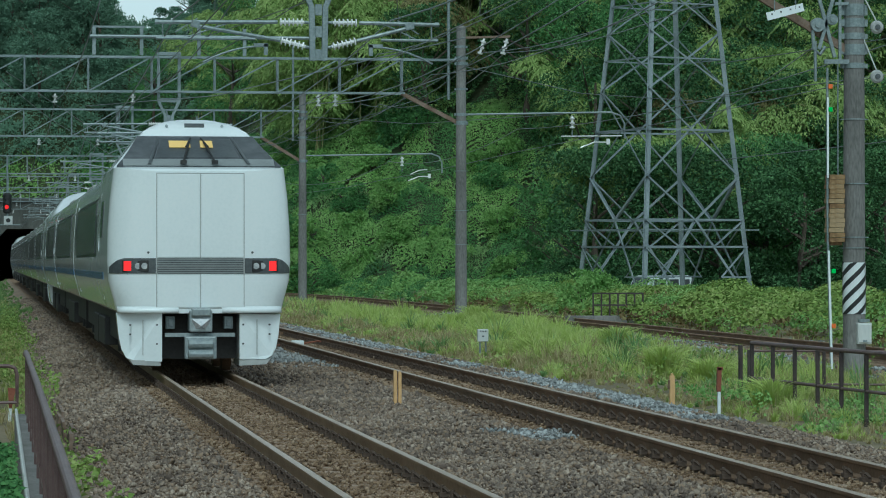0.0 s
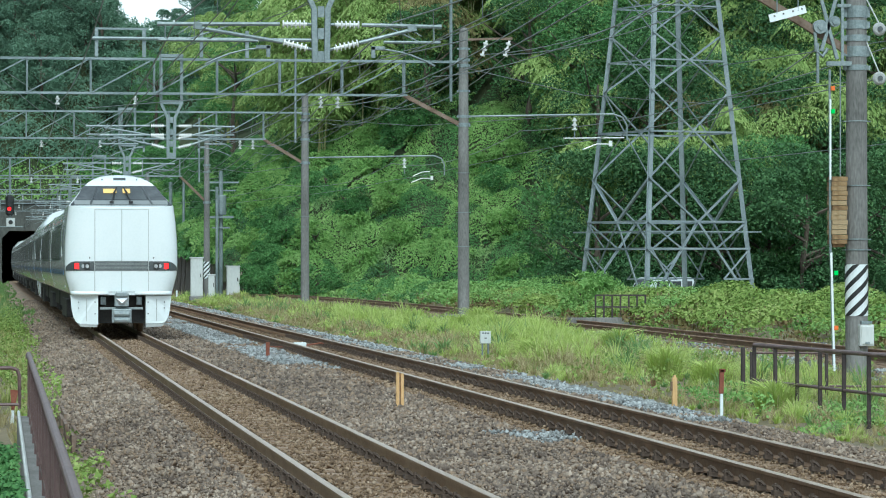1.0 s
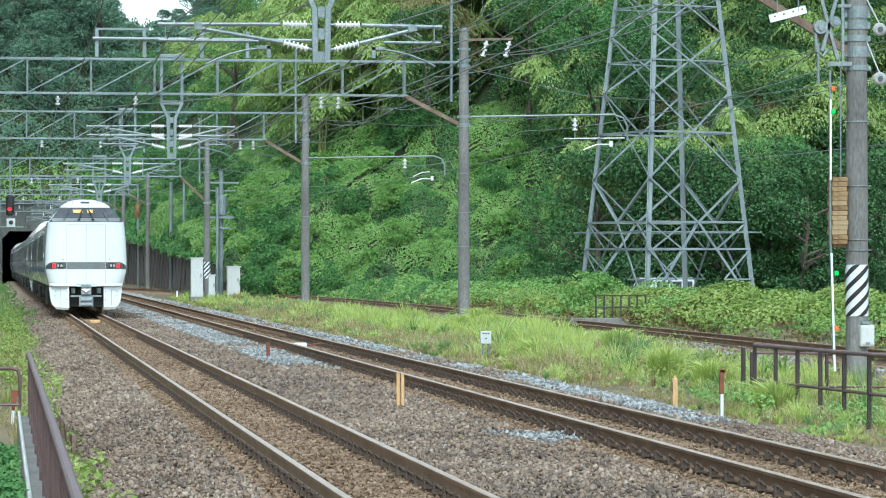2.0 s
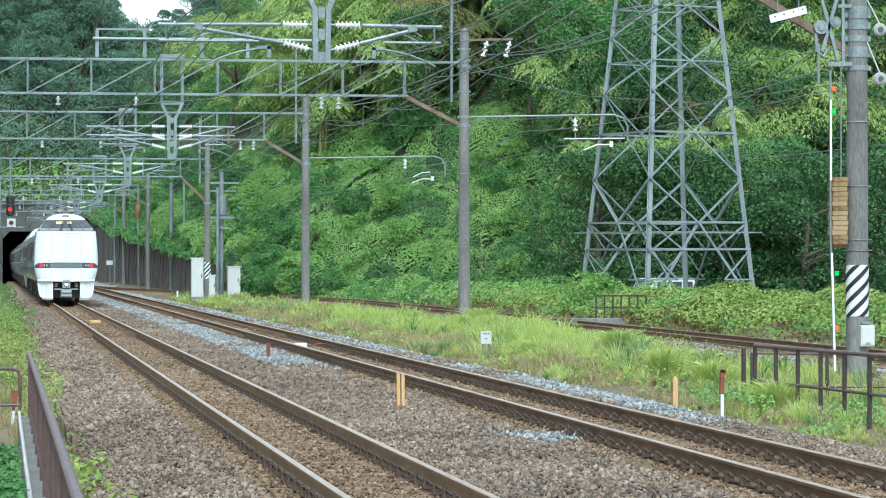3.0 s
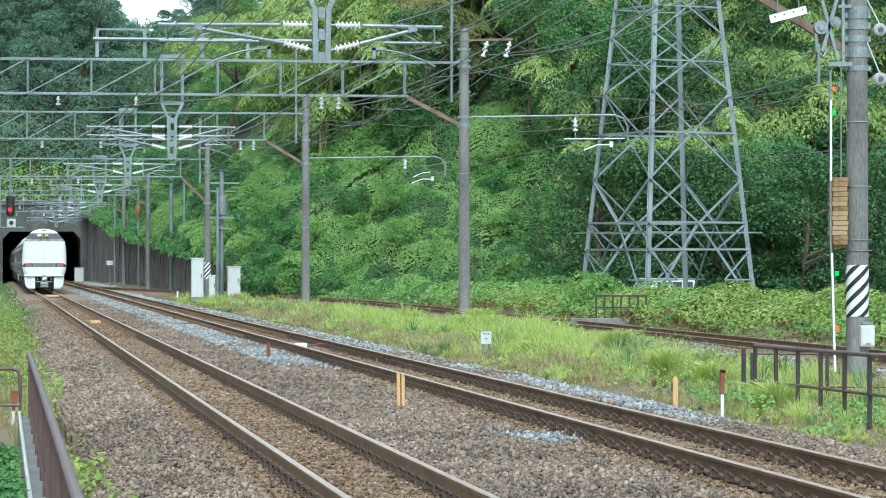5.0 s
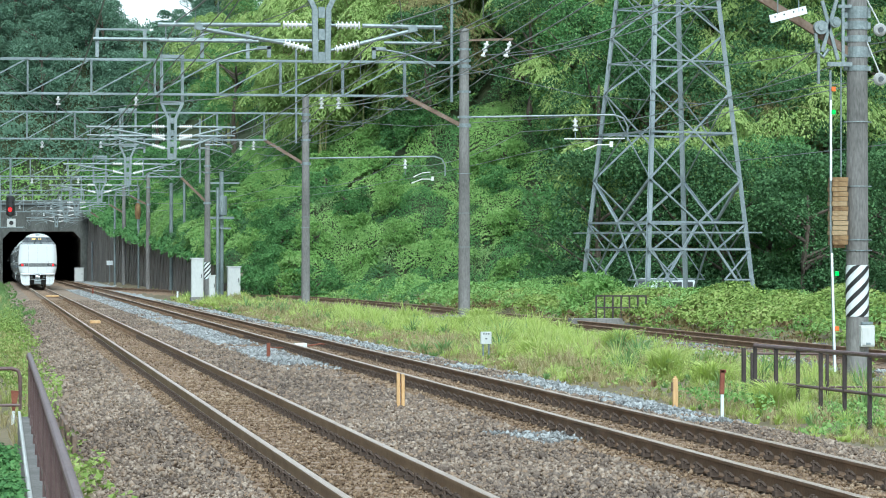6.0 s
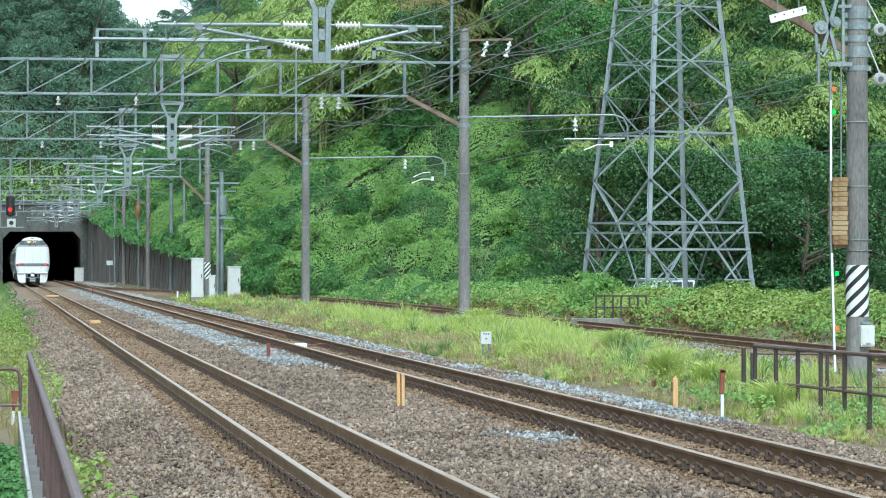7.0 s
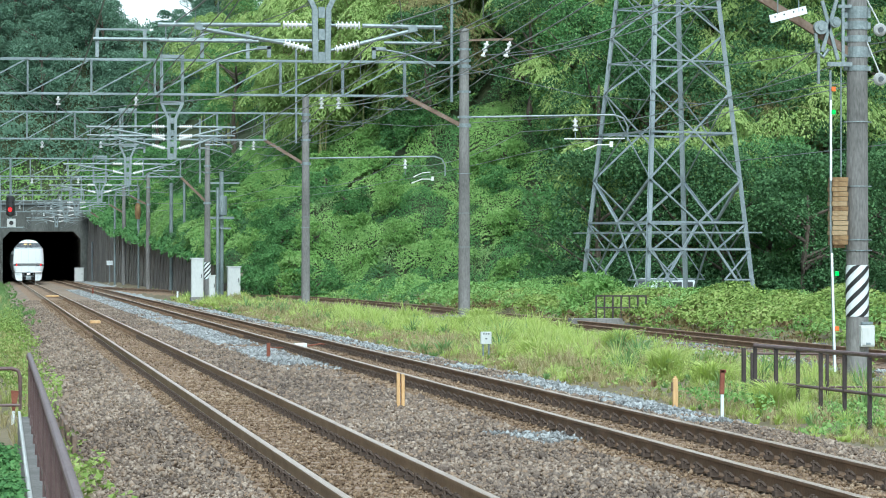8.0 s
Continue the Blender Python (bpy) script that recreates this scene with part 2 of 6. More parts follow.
xs = np.unique(np.concatenate([np.linspace(-3000, -60, 8), np.linspace(-60, -4, 20), np.arange(-4, 26, 0.3), np.linspace(26, 70, 30), np.linspace(80, 3000, 10)]))
ys = np.unique(np.concatenate([np.linspace(-600, -20, 8), np.arange(-20, 130, 1.2), np.arange(130, 420, 3.0), np.linspace(420, 4500, 20)]))
tagged(sheet("ground", xs, ys, ground_height, [M["earth"], M["ballast"], M["bed"], M["ballast_pale"]], ground_kind), "earth and ballast ground beside the railway", kind="structure")

hx = np.unique(np.concatenate([np.arange(-140, -10, 5.0), np.arange(-10, 70, 1.5), np.arange(70, 300, 8.0)]))
hy = np.unique(np.concatenate([np.arange(-80, 118, 6.0), np.arange(118, 400, 1.5), np.arange(400, 640, 6.0)]))


def hill_height(a, s):
    e, z = hill(a, s)
    return np.where(e > -2.5, z, np.maximum(z + (e + 2.5) * 3, -1.0))


tagged(sheet("hillside", hx, hy, hill_height, [M["shaded_soil"]], None, lambda m: hill(m[:, 0], m[:, 1])[0] > np.where((m[:, 0] > 15.0) | (m[:, 0] < -4.0), -2.4, -0.15)),
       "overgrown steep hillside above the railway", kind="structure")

# tunnel: portal wall with an opening, lining and dark end
arch = [(0.95, -0.6), (0.95, 4.6), (1.75, 5.45), (8.85, 5.45), (9.65, 4.6), (9.65, -0.6)]
b = Build()
outer = [(-7.0, -0.6), (-7.0, 8.6), (0.95, 8.6), (9.65, 8.6), (10.6, 8.6), (10.6, -0.6)]
for y, flip in ((PORTAL - 0.4, False), (PORTAL + 0.6, True)):
    v = [(x, y, z) for x, z in arch] + [(x, y, z) for x, z in outer]
    f = [(6, 0, 1, 7), (7, 1, 2, 8), (8, 2, 3, 9), (9, 3, 4, 10), (10, 4, 5, 11)]
    b.add(v, [tuple(reversed(q)) for q in f] if flip else f)
v = [(x, y, z) for y in (PORTAL - 0.4, PORTAL + 0.6) for x, z in arch]
b.add(v, [(k, k + 6, k + 7, k + 1) for k in range(5)])
v = [(x, y, z) for y in (PORTAL - 0.4, PORTAL + 0.6) for x, z in outer]
b.add(v, [(k, k + 1, k + 7, k + 6) for k in range(5)])
b.box((1.8, PORTAL, 8.75), (17.6, 1.4, 0.35))
tagged(part("tunnel_portal", b, M["portal"]), "grey concrete tunnel portal for two tracks", kind="structure")
b = Build()
v = [(x, y, z) for y in (PORTAL + 0.6, 640.0) for x, z in arch]
b.add(v, [(k, k + 6, k + 7, k + 1) for k in range(5)] + [(6, 7, 8, 9, 10, 11)])
tagged(part("tunnel_lining", b, M["wall"]), "dark concrete tunnel lining", kind="structure")

# retaining wall beside the line, in concrete panels
b = Build()
rng = random.Random(4)
wall_line = [(10.3, 351.4, 7.6), (11.2, 290, 5.0), (12.9, 205, 2.6), (15.2, 194, 0.6)]
for (x0, y0, h0), (x1, y1, h1) in zip(wall_line[:-1], wall_line[1:]):
    n = max(2, int(math.hypot(x1 - x0, y1 - y0) / 3.0))
    for i in range(n):
        t0, t1 = i / n, (i + 1) / n - 0.01
        lean = 0.25
        px = lambda t: (x0 + (x1 - x0) * t, y0 + (y1 - y0) * t, h0 + (h1 - h0) * t)
        p, q = px(t0), px(t1)
        o = rng.uniform(-0.04, 0.04)
        v = []
        for (x, y, h) in (p, q):
            v += [(x + o, y, -0.7), (x + o + lean, y, h), (x + o + lean + 0.4, y, h), (x + o + lean + 0.4, y, -0.7)]
        b.add(v, [(0, 1, 2, 3), (7, 6, 5, 4), (0, 4, 5, 1), (1, 5, 6, 2), (2, 6, 7, 3)])
tagged(part("retaining_wall", b, M["wall"]), "stained old concrete retaining wall below the hill", kind="structure")


# ---- tracks ----
RAIL = [(-0.0635, -0.16), (0.0635, -0.16), (0.0635, -0.148), (0.012, -0.125), (0.012, -0.045), (0.0325, -0.035), (0.0325, -0.008), (0.024, 0), (-0.024, 0), (-0.0325, -0.008),
        (-0.0325, -0.035), (-0.012, -0.045), (-0.012, -0.125), (-0.0635, -0.148)]


def rail_between(name, line, track, top, z=0.0, flank=None):
    """A rail swept along points (x, y)."""
    bd = Build()
    n = len(RAIL)
    pts = [Vector((x, y, 0)) for x, y in line]
    v, f, mt = [], [], []
    for i, p in enumerate(pts):
        way = (pts[min(i + 1, len(pts) - 1)] - pts[max(i - 1, 0)]).normalized()
        side = Vector((way.y, -way.x, 0))
        v += [p + side * x + Vector((0, 0, zz + z)) for x, zz in RAIL]
    for i in range(len(pts) - 1):
        for k in range(n):
            f.append((i * n + k, i * n + (k + 1) % n, (i + 1) * n + (k + 1) % n, (i + 1) * n + k))
            mt.append(1 if k in (6, 7, 8) else 0)
    bd.v, bd.f, bd.mats = v, f, mt
    return part(name, bd, [flank or M["rail"], top], track)


def clip_mesh():
    bd = Build()
    for sx in (-1, 1):
        bd.box((sx * 0.1, 0, -0.14), (0.085, 0.1, 0.04))
        bd.tube([(sx * 0.07, -0.05, -0.12), (sx * 0.1, -0.03, -0.085), (sx * 0.13, 0.03, -0.085), (sx * 0.09, 0.05, -0.115)], 0.016, 5)
        bd.tube([(sx * 0.12, 0, -0.13), (sx * 0.12, 0, -0.06)], 0.018, 6)
    return bd.mesh("rail_clip", [M["clip"]])


def sleeper_mesh():
    bd = Build()
    prof = [(-0.13, -0.34), (0.13, -0.34), (0.10, -0.176), (-0.10, -0.176)]
    v = [(x, y, z) for x in (-1.0, 1.0) for y, z in prof]
    bd.add(v, [(0, 1, 5, 4), (1, 2, 6, 5), (2, 3, 7, 6), (3, 0, 4, 7), (3, 2, 1, 0), (4, 5, 6, 7)])
    return bd.mesh("sleeper", [M["sleeper"]])


CLIP, SLEEPER = clip_mesh(), sleeper_mesh()


def straight_track(label, a, s0, s1, near, flank=None):
    t = thing("railway_track", label, "railway track", kind="structure")
    for dx in (-0.566, 0.566):
        rail_between("rail", [(a + dx, s0), (a + dx, s1)], t, M["rail_top"], flank=flank)
    rest = Build()
    s = s0
    while s < 260:
        if s < near:
            part("sleeper", SLEEPER, M["sleeper"], t, at=pose(a, s, -0.012))
            for dx in (-0.566, 0.566):
                part("rail_clip", CLIP, M["rail"], t, at=pose(a + dx, s, 0))
        elif s < 170:
            for dx in (-0.566, 0.566):
                for e in (-0.11, 0.11):
                    rest.box((a + dx + e, s, -0.12), (0.1, 0.13, 0.06))
        s += 0.6
    tagged(part("rail_fastenings", rest, M["rail"], t), kind="stuff")
    return t


straight_track("main line track with rusty rails on brown ballast", A1, 4.0, 640.0, 82.0, M["rail_worn"])
straight_track("second main line track with rusty rails on ballast", A2, 4.0, 640.0, 82.0)
t3 = thing("railway_track", "rusty siding track curving away from the main line", "railway track", kind="structure")
for dx in (-0.566, 0.566):
    rail_between("rail", [(float(siding(s)) + dx, float(s)) for s in np.arange(10, 276, 5.0)], t3, M["siding_top"], -0.06)
rest = Build()
for i in range(400):
    s = 12 + 0.65 * i
    rest.box((float(siding(s)), s, -0.33), (2.1, 0.24, 0.16))
tagged(part("sleepers", rest, M["sleeper"], t3), kind="stuff")


# ---- the express train ----
M["belt"] = material("belt_grey", [(0.2, 0.22, 0.22), (0.26, 0.28, 0.28), (0.3, 0.32, 0.32)], 2, 20, 0.4, bump=0.02)
M["lamp_band"] = material("lamp_band", [(0.05, 0.055, 0.06), (0.08, 0.09, 0.095), (0.12, 0.13, 0.13)], 2, 20, 0.3, bump=0.02)
M["coupler"] = material("coupler_grey", [(0.2, 0.24, 0.25), (0.3, 0.34, 0.35), (0.4, 0.44, 0.45)], 3, 20, 0.45, 0.2, bump=0.1)
M["blue"] = material("blue_stripe", [(0.10, 0.22, 0.42), (0.13, 0.27, 0.5), (0.16, 0.31, 0.55)], 2, 20, 0.15, bump=0.0)
M["skirt"] = material("skirt_grey", [(0.3, 0.31, 0.3), (0.4, 0.41, 0.4), (0.46, 0.47, 0.46)], 2, 14, 0.45, bump=0.05)
M["red_lamp"] = glow("red_lamp", (1.0, 0.015, 0.02), 0.9)
M["cab_lamp"] = glow("cab_lamp", (0.9, 0.6, 0.2), 0.12)
M["screen_glass"] = material("screen_glass", [(0.05, 0.056, 0.06), (0.085, 0.092, 0.098), (0.13, 0.14, 0.145)], 0.9, 6, 0.1, bump=0.0)
M["lens"] = material("lens", [(0.35, 0.38, 0.4), (0.5, 0.52, 0.54), (0.65, 0.66, 0.68)], 5, 20, 0.1, 0.3, bump=0)

CAB = [(0.98, 1.25), (1.03, 1.31), (1.5, 1.435), (1.8, 1.455), (2.3, 1.445), (2.8, 1.41), (3.28, 1.35), (3.5, 1.17), (3.8, 0.93), (3.9, 0.84), (3.98, 0.72), (4.05, 0.56), (4.1, 0.38), (4.13, 0.2), (4.14, 0.001)]
CAR = [(0.98, 1.25), (1.03, 1.31), (1.5, 1.435), (1.8, 1.455), (2.3, 1.445), (2.8, 1.41), (3.1, 1.36), (3.28, 1.24), (3.38, 1.08), (3.43, 0.94), (3.47, 0.78), (3.5, 0.6), (3.525, 0.42), (3.54, 0.22), (3.55, 0.001)]
LENGTH = 20.4


def ring(y, section, top, shrink):
    """Half outline of the body at y, cut level at a height and drawn in a little."""
    zs, ws = [p[0] for p in section], [p[1] for p in section]
    out = []
    for z, w in section:
        if z > top:
            z, w = top, min(w, float(np.interp(top, zs, ws)))
        out.append((w * shrink, y, z))
    return out


def nose(k):
    """How far the rounded face falls back at a share k of its half width."""
    return 0.34 * (1 - math.sqrt(max(0.0, 1 - max(0.0, (k - 0.5) / 0.5) ** 3.2)))


def loft(rings):
    bd = Build()
    n = 2 * len(rings[0])
    v, f = [], []
    for r in rings:
        v += [(-x, y, z) for x, y, z in r] + [(x, y, z) for x, y, z in reversed(r)]
    for i in range(len(rings) - 1):
        f += [(i * n + j, (i + 1) * n + j, (i + 1) * n + j + 1, i * n + j + 1) for j in range(n - 1)]
        f.append((i * n + n - 1, (i + 1) * n + n - 1, (i + 1) * n, i * n))
    f += [tuple(range(n)), tuple(reversed(range((len(rings) - 1) * n, len(rings) * n)))]
    return bd.add(v, f)


def mixed(u):
    return [(a[0] + (c[0] - a[0]) * u, a[1] + (c[1] - a[1]) * u) for a, c in zip(CAB, CAR)]


def side_panel(side, y0, y1, z0, z1, out=0.01, mat=0):
    """A thin plate that follows the curved side of a car."""
    zs, ws = [p[0] for p in CAR], [p[1] for p in CAR]
    bd = Build()
    for za, zb in ((z0, (z0 + z1) / 2), ((z0 + z1) / 2, z1)):
        wa, wb = float(np.interp(za, zs, ws)), float(np.interp(zb, zs, ws))
        v = []
        for y in (y0, y1):
            v += [(side * (wa - 0.02), y, za), (side * (wa + out), y, za), (side * (wb + out), y, zb), (side * (wb - 0.02), y, zb)]
        f = [(0, 1, 2, 3), (7, 6, 5, 4), (0, 4, 5, 1), (1, 5, 6, 2), (2, 6, 7, 3), (3, 7, 4, 0)]
        bd.add(v, f if side < 0 else [tuple(reversed(q)) for q in f], mat)
    return bd


WINDOWS = [(3.2 + i * 1.5, 4.66 + i * 1.5) for i in range(10)]


def bogie(car, y):
    b = Build()
    for sx in (-1, 1):
        b.box((sx * 0.98, 0, 0.48), (0.16, 2.6, 0.2))
        b.box((sx * 1.0, -1.05, 0.42), (0.22, 0.34, 0.3))
        b.box((sx * 1.0, 1.05, 0.42), (0.22, 0.34, 0.3))
    b.box((0, 0, 0.62), (2.2, 0.5, 0.25))
    bg = part("bogie", b, M["dark"], car, "dark steel bogie", at=pose(0, y, 0))
    for wy in (-1.05, 1.05):
        w = Build()
        for sx in (-1, 1):
            w.tube([(sx * 0.5, 0, 0.43), (sx * 0.64, 0, 0.43)], 0.43, 20)
        w.tube([(-0.6, 0, 0.43), (0.6, 0, 0.43)], 0.08, 8)
        part("wheelset", w, M["rail"], bg, at=pose(0, wy, 0))


def car_sides(car, y0):
    for side in (-1, 1):
        part("window_band", side_panel(side, max(y0 - 0.2, 0.6), LENGTH - 2.4, 1.88, 2.9, 0.004), M["lamp_band"], car, "dark grey window band")
        for wa, wb in WINDOWS:
            if wa >= y0:
                part("window", side_panel(side, wa, wb, 1.93, 2.84, 0.014), M["glass"], car, "dark tinted side window")
        part("stripe", side_panel(side, 2.4 if y0 > 3 else 0.2, LENGTH - 0.25, 1.5, 1.62, 0.006), M["blue"], car, "blue waist stripe")
        part("door", side_panel(side, LENGTH - 2.2, LENGTH - 1.35, 1.15, 2.95, 0.012), M["white_paint"], car, "white passenger door")
        part("door_window", side_panel(side, LENGTH - 1.95, LENGTH - 1.6, 2.0, 2.75, 0.02), M["glass"], car)
    u = Build().box((0, LENGTH / 2, 0.72), (2.3, LENGTH - 1.6, 0.5)).box((0, 8.5, 0.55), (2.5, 3.0, 0.5)).box((0, 12.2, 0.52), (2.45, 2.4, 0.55))
    part("underframe", u, M["dark"], car, "dark underframe boxes", bevel=0.02)
    part("gangway", Build().box((0, LENGTH - 0.05, 2.1), (1.3, 0.4, 2.1)), M["dark"], car, "black rubber gangway")
    bogie(car, 3.4)
    bogie(car, LENGTH - 3.2)
    part("roof_unit", Build().box((0, 11.2, 3.6), (1.5, 4.6, 0.24)), M["skirt"], car, "grey roof cooling unit", bevel=0.06)


def end_car():
    car = thing("train_car", "white express end car with red tail lights", "train car", group="cars of the express train")
    rings = [ring(nose(k), CAB, 3.21 + 0.09 * (i / 9) ** 0.7, k) for i, k in enumerate((0.5, 0.62, 0.72, 0.8, 0.86, 0.91, 0.95, 0.975, 0.99, 1.0))]
    for y in (0.5, 0.8, 1.1, 1.35):
        rings.append(ring(y, CAB, 3.30 + 0.52 * (y - 0.3) / 1.05, 1.0))
    for y, z in ((1.4, 3.87), (1.47, 3.95), (1.58, 4.02), (1.75, 4.08), (2.0, 4.12), (2.4, 4.14), (4.5, 4.14)):
        rings.append(ring(y, CAB, z, 1.0))
    for y, u in ((5.3, 0.35), (6.3, 0.8), (7.2, 1.0), (LENGTH - 0.2, 1.0)):
        rings.append(ring(y, mixed(u), 9, 1.0))
    body = part("body", loft(rings), M["white_paint"], car, bevel=0.015, smooth=True)
    body.data.set_sharp_from_angle(angle=radians(28))
    # windscreen, lying on the slope above the face
    b = Build()
    up = Vector((0, -0.444, 0.896))
    q = [Vector((x, 0.32 + 1.02 * u, 3.31 + 0.505 * u)) for x, u in ((-1.3, 0.0), (1.3, 0.0), (1.2, 0.22), (1.06, 0.6), (0.93, 1.0), (-0.93, 1.0), (-1.06, 0.6), (-1.2, 0.22))]
    n = len(q)
    b.add([p - up * 0.03 for p in q] + [p + up * 0.012 for p in q], [tuple(reversed(range(n))), tuple(range(n, 2 * n))] + [(k, (k + 1) % n, (k + 1) % n + n, k + n) for k in range(n)])
    screen = part("windscreen", b, M["screen_glass"], car, "dark sloping windscreen")
    for x in (-0.33, 0.33):
        p0, p1 = Vector((x * 0.75, 0.3, 3.34)), Vector((x * 0.35, 1.05, 3.68))
        b = Build().tube([p0 + up * 0.05, p1 + up * 0.05], 0.018, 6).box(p0 + up * 0.04, (0.1, 0.08, 0.06))
        b.tube([p1 + up * 0.04 + Vector((x * 0.2, -0.2, -0.08)), p1 + up * 0.04 + Vector((-x * 0.1, 0.2, 0.08))], 0.012, 6)
        part("wiper", b, M["dark"], screen)
    for x, w in ((-0.27, 0.34), (0.16, 0.2)):
        c = Vector((x, 1.02, 3.668)) + up * 0.02
        part("cab_lamp", Build().box(c, (w, 0.26, 0.008), Matrix.Rotation(radians(26.3), 3, "X")), M["cab_lamp"], screen, "warm cab light behind the glass")
    for x in (-0.45, 0.45):
        p0, p1 = Vector((x * 1.75, 0.3, 3.335)), Vector((x * 1.3, 1.3, 3.79))
        part("screen_post", Build().beam(p0 + up * 0.014, p1 + up * 0.014, 0.045, 0.012), M["lamp_band"], screen)
    part("screen_sill", Build().box(Vector((0, 0.42, 3.36)) + up * 0.014, (2.4, 0.24, 0.012), Matrix.Rotation(radians(26.3), 3, "X")), M["belt"], screen, "grey apron below the windscreen")
    # Flat dark sheet laid on the glass to imitate the unlit cab behind.
    inside = [Vector(p) + up * 0.0135 for p in ((-0.66, 0.6, 3.449), (0.66, 0.6, 3.449), (0.56, 1.26, 3.776), (-0.56, 1.26, 3.776))]
    part("cab_dark_sheet", Build().add(inside, [(0, 1, 2, 3)]), M["lamp_band"], screen, "dark sheet on the glass standing in for the unlit cab")
    b = Build().tube([(-0.16, 1.56, 3.99), (0.16, 1.56, 3.99)], 0.055, 12)
    part("roof_lamp", b, M["lamp_band"], car, "dark oval roof lamp recess")
    for x in (-0.45, 0.45):
        part("roof_horn", Build().tube([(x, 1.7, 3.95), (x, 1.5, 4.0)], 0.025, 8), M["coupler"], car)
    # the face: two door leaves in a thin dark joint, grille, lamp bands
    b = Build()
    for x0, z0, x1, z1 in ((-0.69, 1.06, -0.69, 3.19), (0.69, 1.06, 0.69, 3.19), (-0.69, 3.19, 0.69, 3.19), (-0.69, 1.06, 0.69, 1.06), (0, 1.06, 0, 3.19)):
        b.beam((x0, 0.0, z0), (x1, 0.0, z1), 0.012, 0.012)
    part("door_joint", b, M["skirt"], car, "dark joint round the front doors")
    for x in (-0.345, 0.345):
        for z0, z1 in ((1.075, 1.595), (1.86, 3.175)):
            part("front_door", Build().box((x, 0.0, (z0 + z1) / 2), (0.665, 0.02, z1 - z0)), M["white_paint"], car, bevel=0.006)
    grille = part("grille", Build().box((0, 0.0, 1.727), (1.36, 0.018, 0.255)), M["lamp_band"], car, "grey slatted grille")
    for i in range(7):
        part("slat", Build().box((0, -0.012, 1.62 + 0.036 * i), (1.35, 0.02, 0.021)), M["belt"], grille)
    for sx in (-1, 1):
        v = [(sx * x, 1.61) for x in (1.25, 1.1, 0.95, 0.7)] + [(sx * x, 1.85) for x in (0.7, 0.95, 1.1, 1.2)] + [(sx * 1.3, 1.82), (sx * 1.37, 1.77), (sx * 1.425, 1.71), (sx * 1.43, 1.61), (sx * 1.36, 1.61)]
        b = Build()
        ys = [nose(abs(x) / 1.45) - 0.014 for x, z in v]
        n = len(v)
        b.add([(x, y, z) for (x, z), y in zip(v, ys)] + [(x * 0.99, y + 0.12, z) for (x, z), y in zip(v, ys)],
              [(3, 4, 5, 2), (2, 5, 6, 1), (1, 6, 7, 0), (0, 7, 8, 12), (12, 8, 9), (12, 9, 10), (12, 10, 11)] + [(k, (k + 1) % n, (k + 1) % n + n, k + n) for k in range(n)])
        lean = Matrix.Rotation(sx * 0.16, 3, "Z")
        band = part("lamp_band", b, M["lamp_band"], car, "dark grey lamp band")
        part("lamp_housing", Build().box((sx * 1.02, 0.03, 1.727), (0.42, 0.06, 0.19), lean), M["dark"], band, bevel=0.015)
        part("tail_lamp", Build().box((sx * 1.145, 0.022, 1.727), (0.115, 0.02, 0.15), lean), M["red_lamp"], band, "lit red tail lamp")
        for x in (0.88, 0.98):
            part("headlamp", Build().tube([(sx * x, 0.02, 1.727), (sx * x, -0.03 + (x - 0.88) * 0.2, 1.727)], 0.05, 14), M["lens"], band, "clear headlamp, unlit")
        part("bolt", Build().tube([(sx * 0.82, 0.01, 1.94), (sx * 0.82, -0.012, 1.94)], 0.02, 8), M["lamp_band"], car)
        # skirt below the face
        v = [(sx * 0.62, 0.24), (sx * 0.62, 0.97), (sx * 1.29, 0.97), (sx * 1.255, 0.62), (sx * 1.215, 0.42), (sx * 1.15, 0.3), (sx * 1.05, 0.25)]
        b = Build()
        n = len(v)
        b.add([(x, 0.05 + 0.16 * max(0.0, abs(x) - 0.95) / 0.34, z) for x, z in v] + [(x * 0.985, 1.6, z) for x, z in v],
              [tuple(range(n)) if sx < 0 else tuple(reversed(range(n)))] + [(k, (k + 1) % n, (k + 1) % n + n, k + n) for k in range(n)] + [tuple(range(n, 2 * n))])
        skirt = part("skirt", b, M["white_paint"], car, "white skirt panel", bevel=0.02)
        part("skirt_edge", Build().add([(sx * x, y, z) for y in (0.07, 1.2) for x, z in ((0.62, 0.235), (1.05, 0.245), (1.12, 0.27), (1.05, 0.17), (0.62, 0.15))], [(0, 1, 2, 3, 4), (9, 8, 7, 6, 5)] + [(k, (k + 1) % 5, (k + 1) % 5 + 5, k + 5) for k in range(5)]), M["skirt"], skirt, "grey scuffed lower edge")
        part("skirt_joint", Build().box((sx * 0.9, 0.066, 0.6), (0.012, 0.03, 0.56)), M["skirt"], skirt)
        for x, z in ((1.1, 0.8), (1.1, 0.65), (0.68, 0.8), (0.68, 0.5)):
            part("bolt", Build().tube([(sx * x, 0.12, z), (sx * x, 0.05, z)], 0.017, 6), M["lamp_band"], skirt)
        part("coupler_bracket", Build().box((sx * 0.46, 0.35, 0.83), (0.14, 0.3, 0.2)).box((sx * 0.46, 0.19, 0.83), (0.08, 0.04, 0.12)), M["coupler"], car, bevel=0.015)
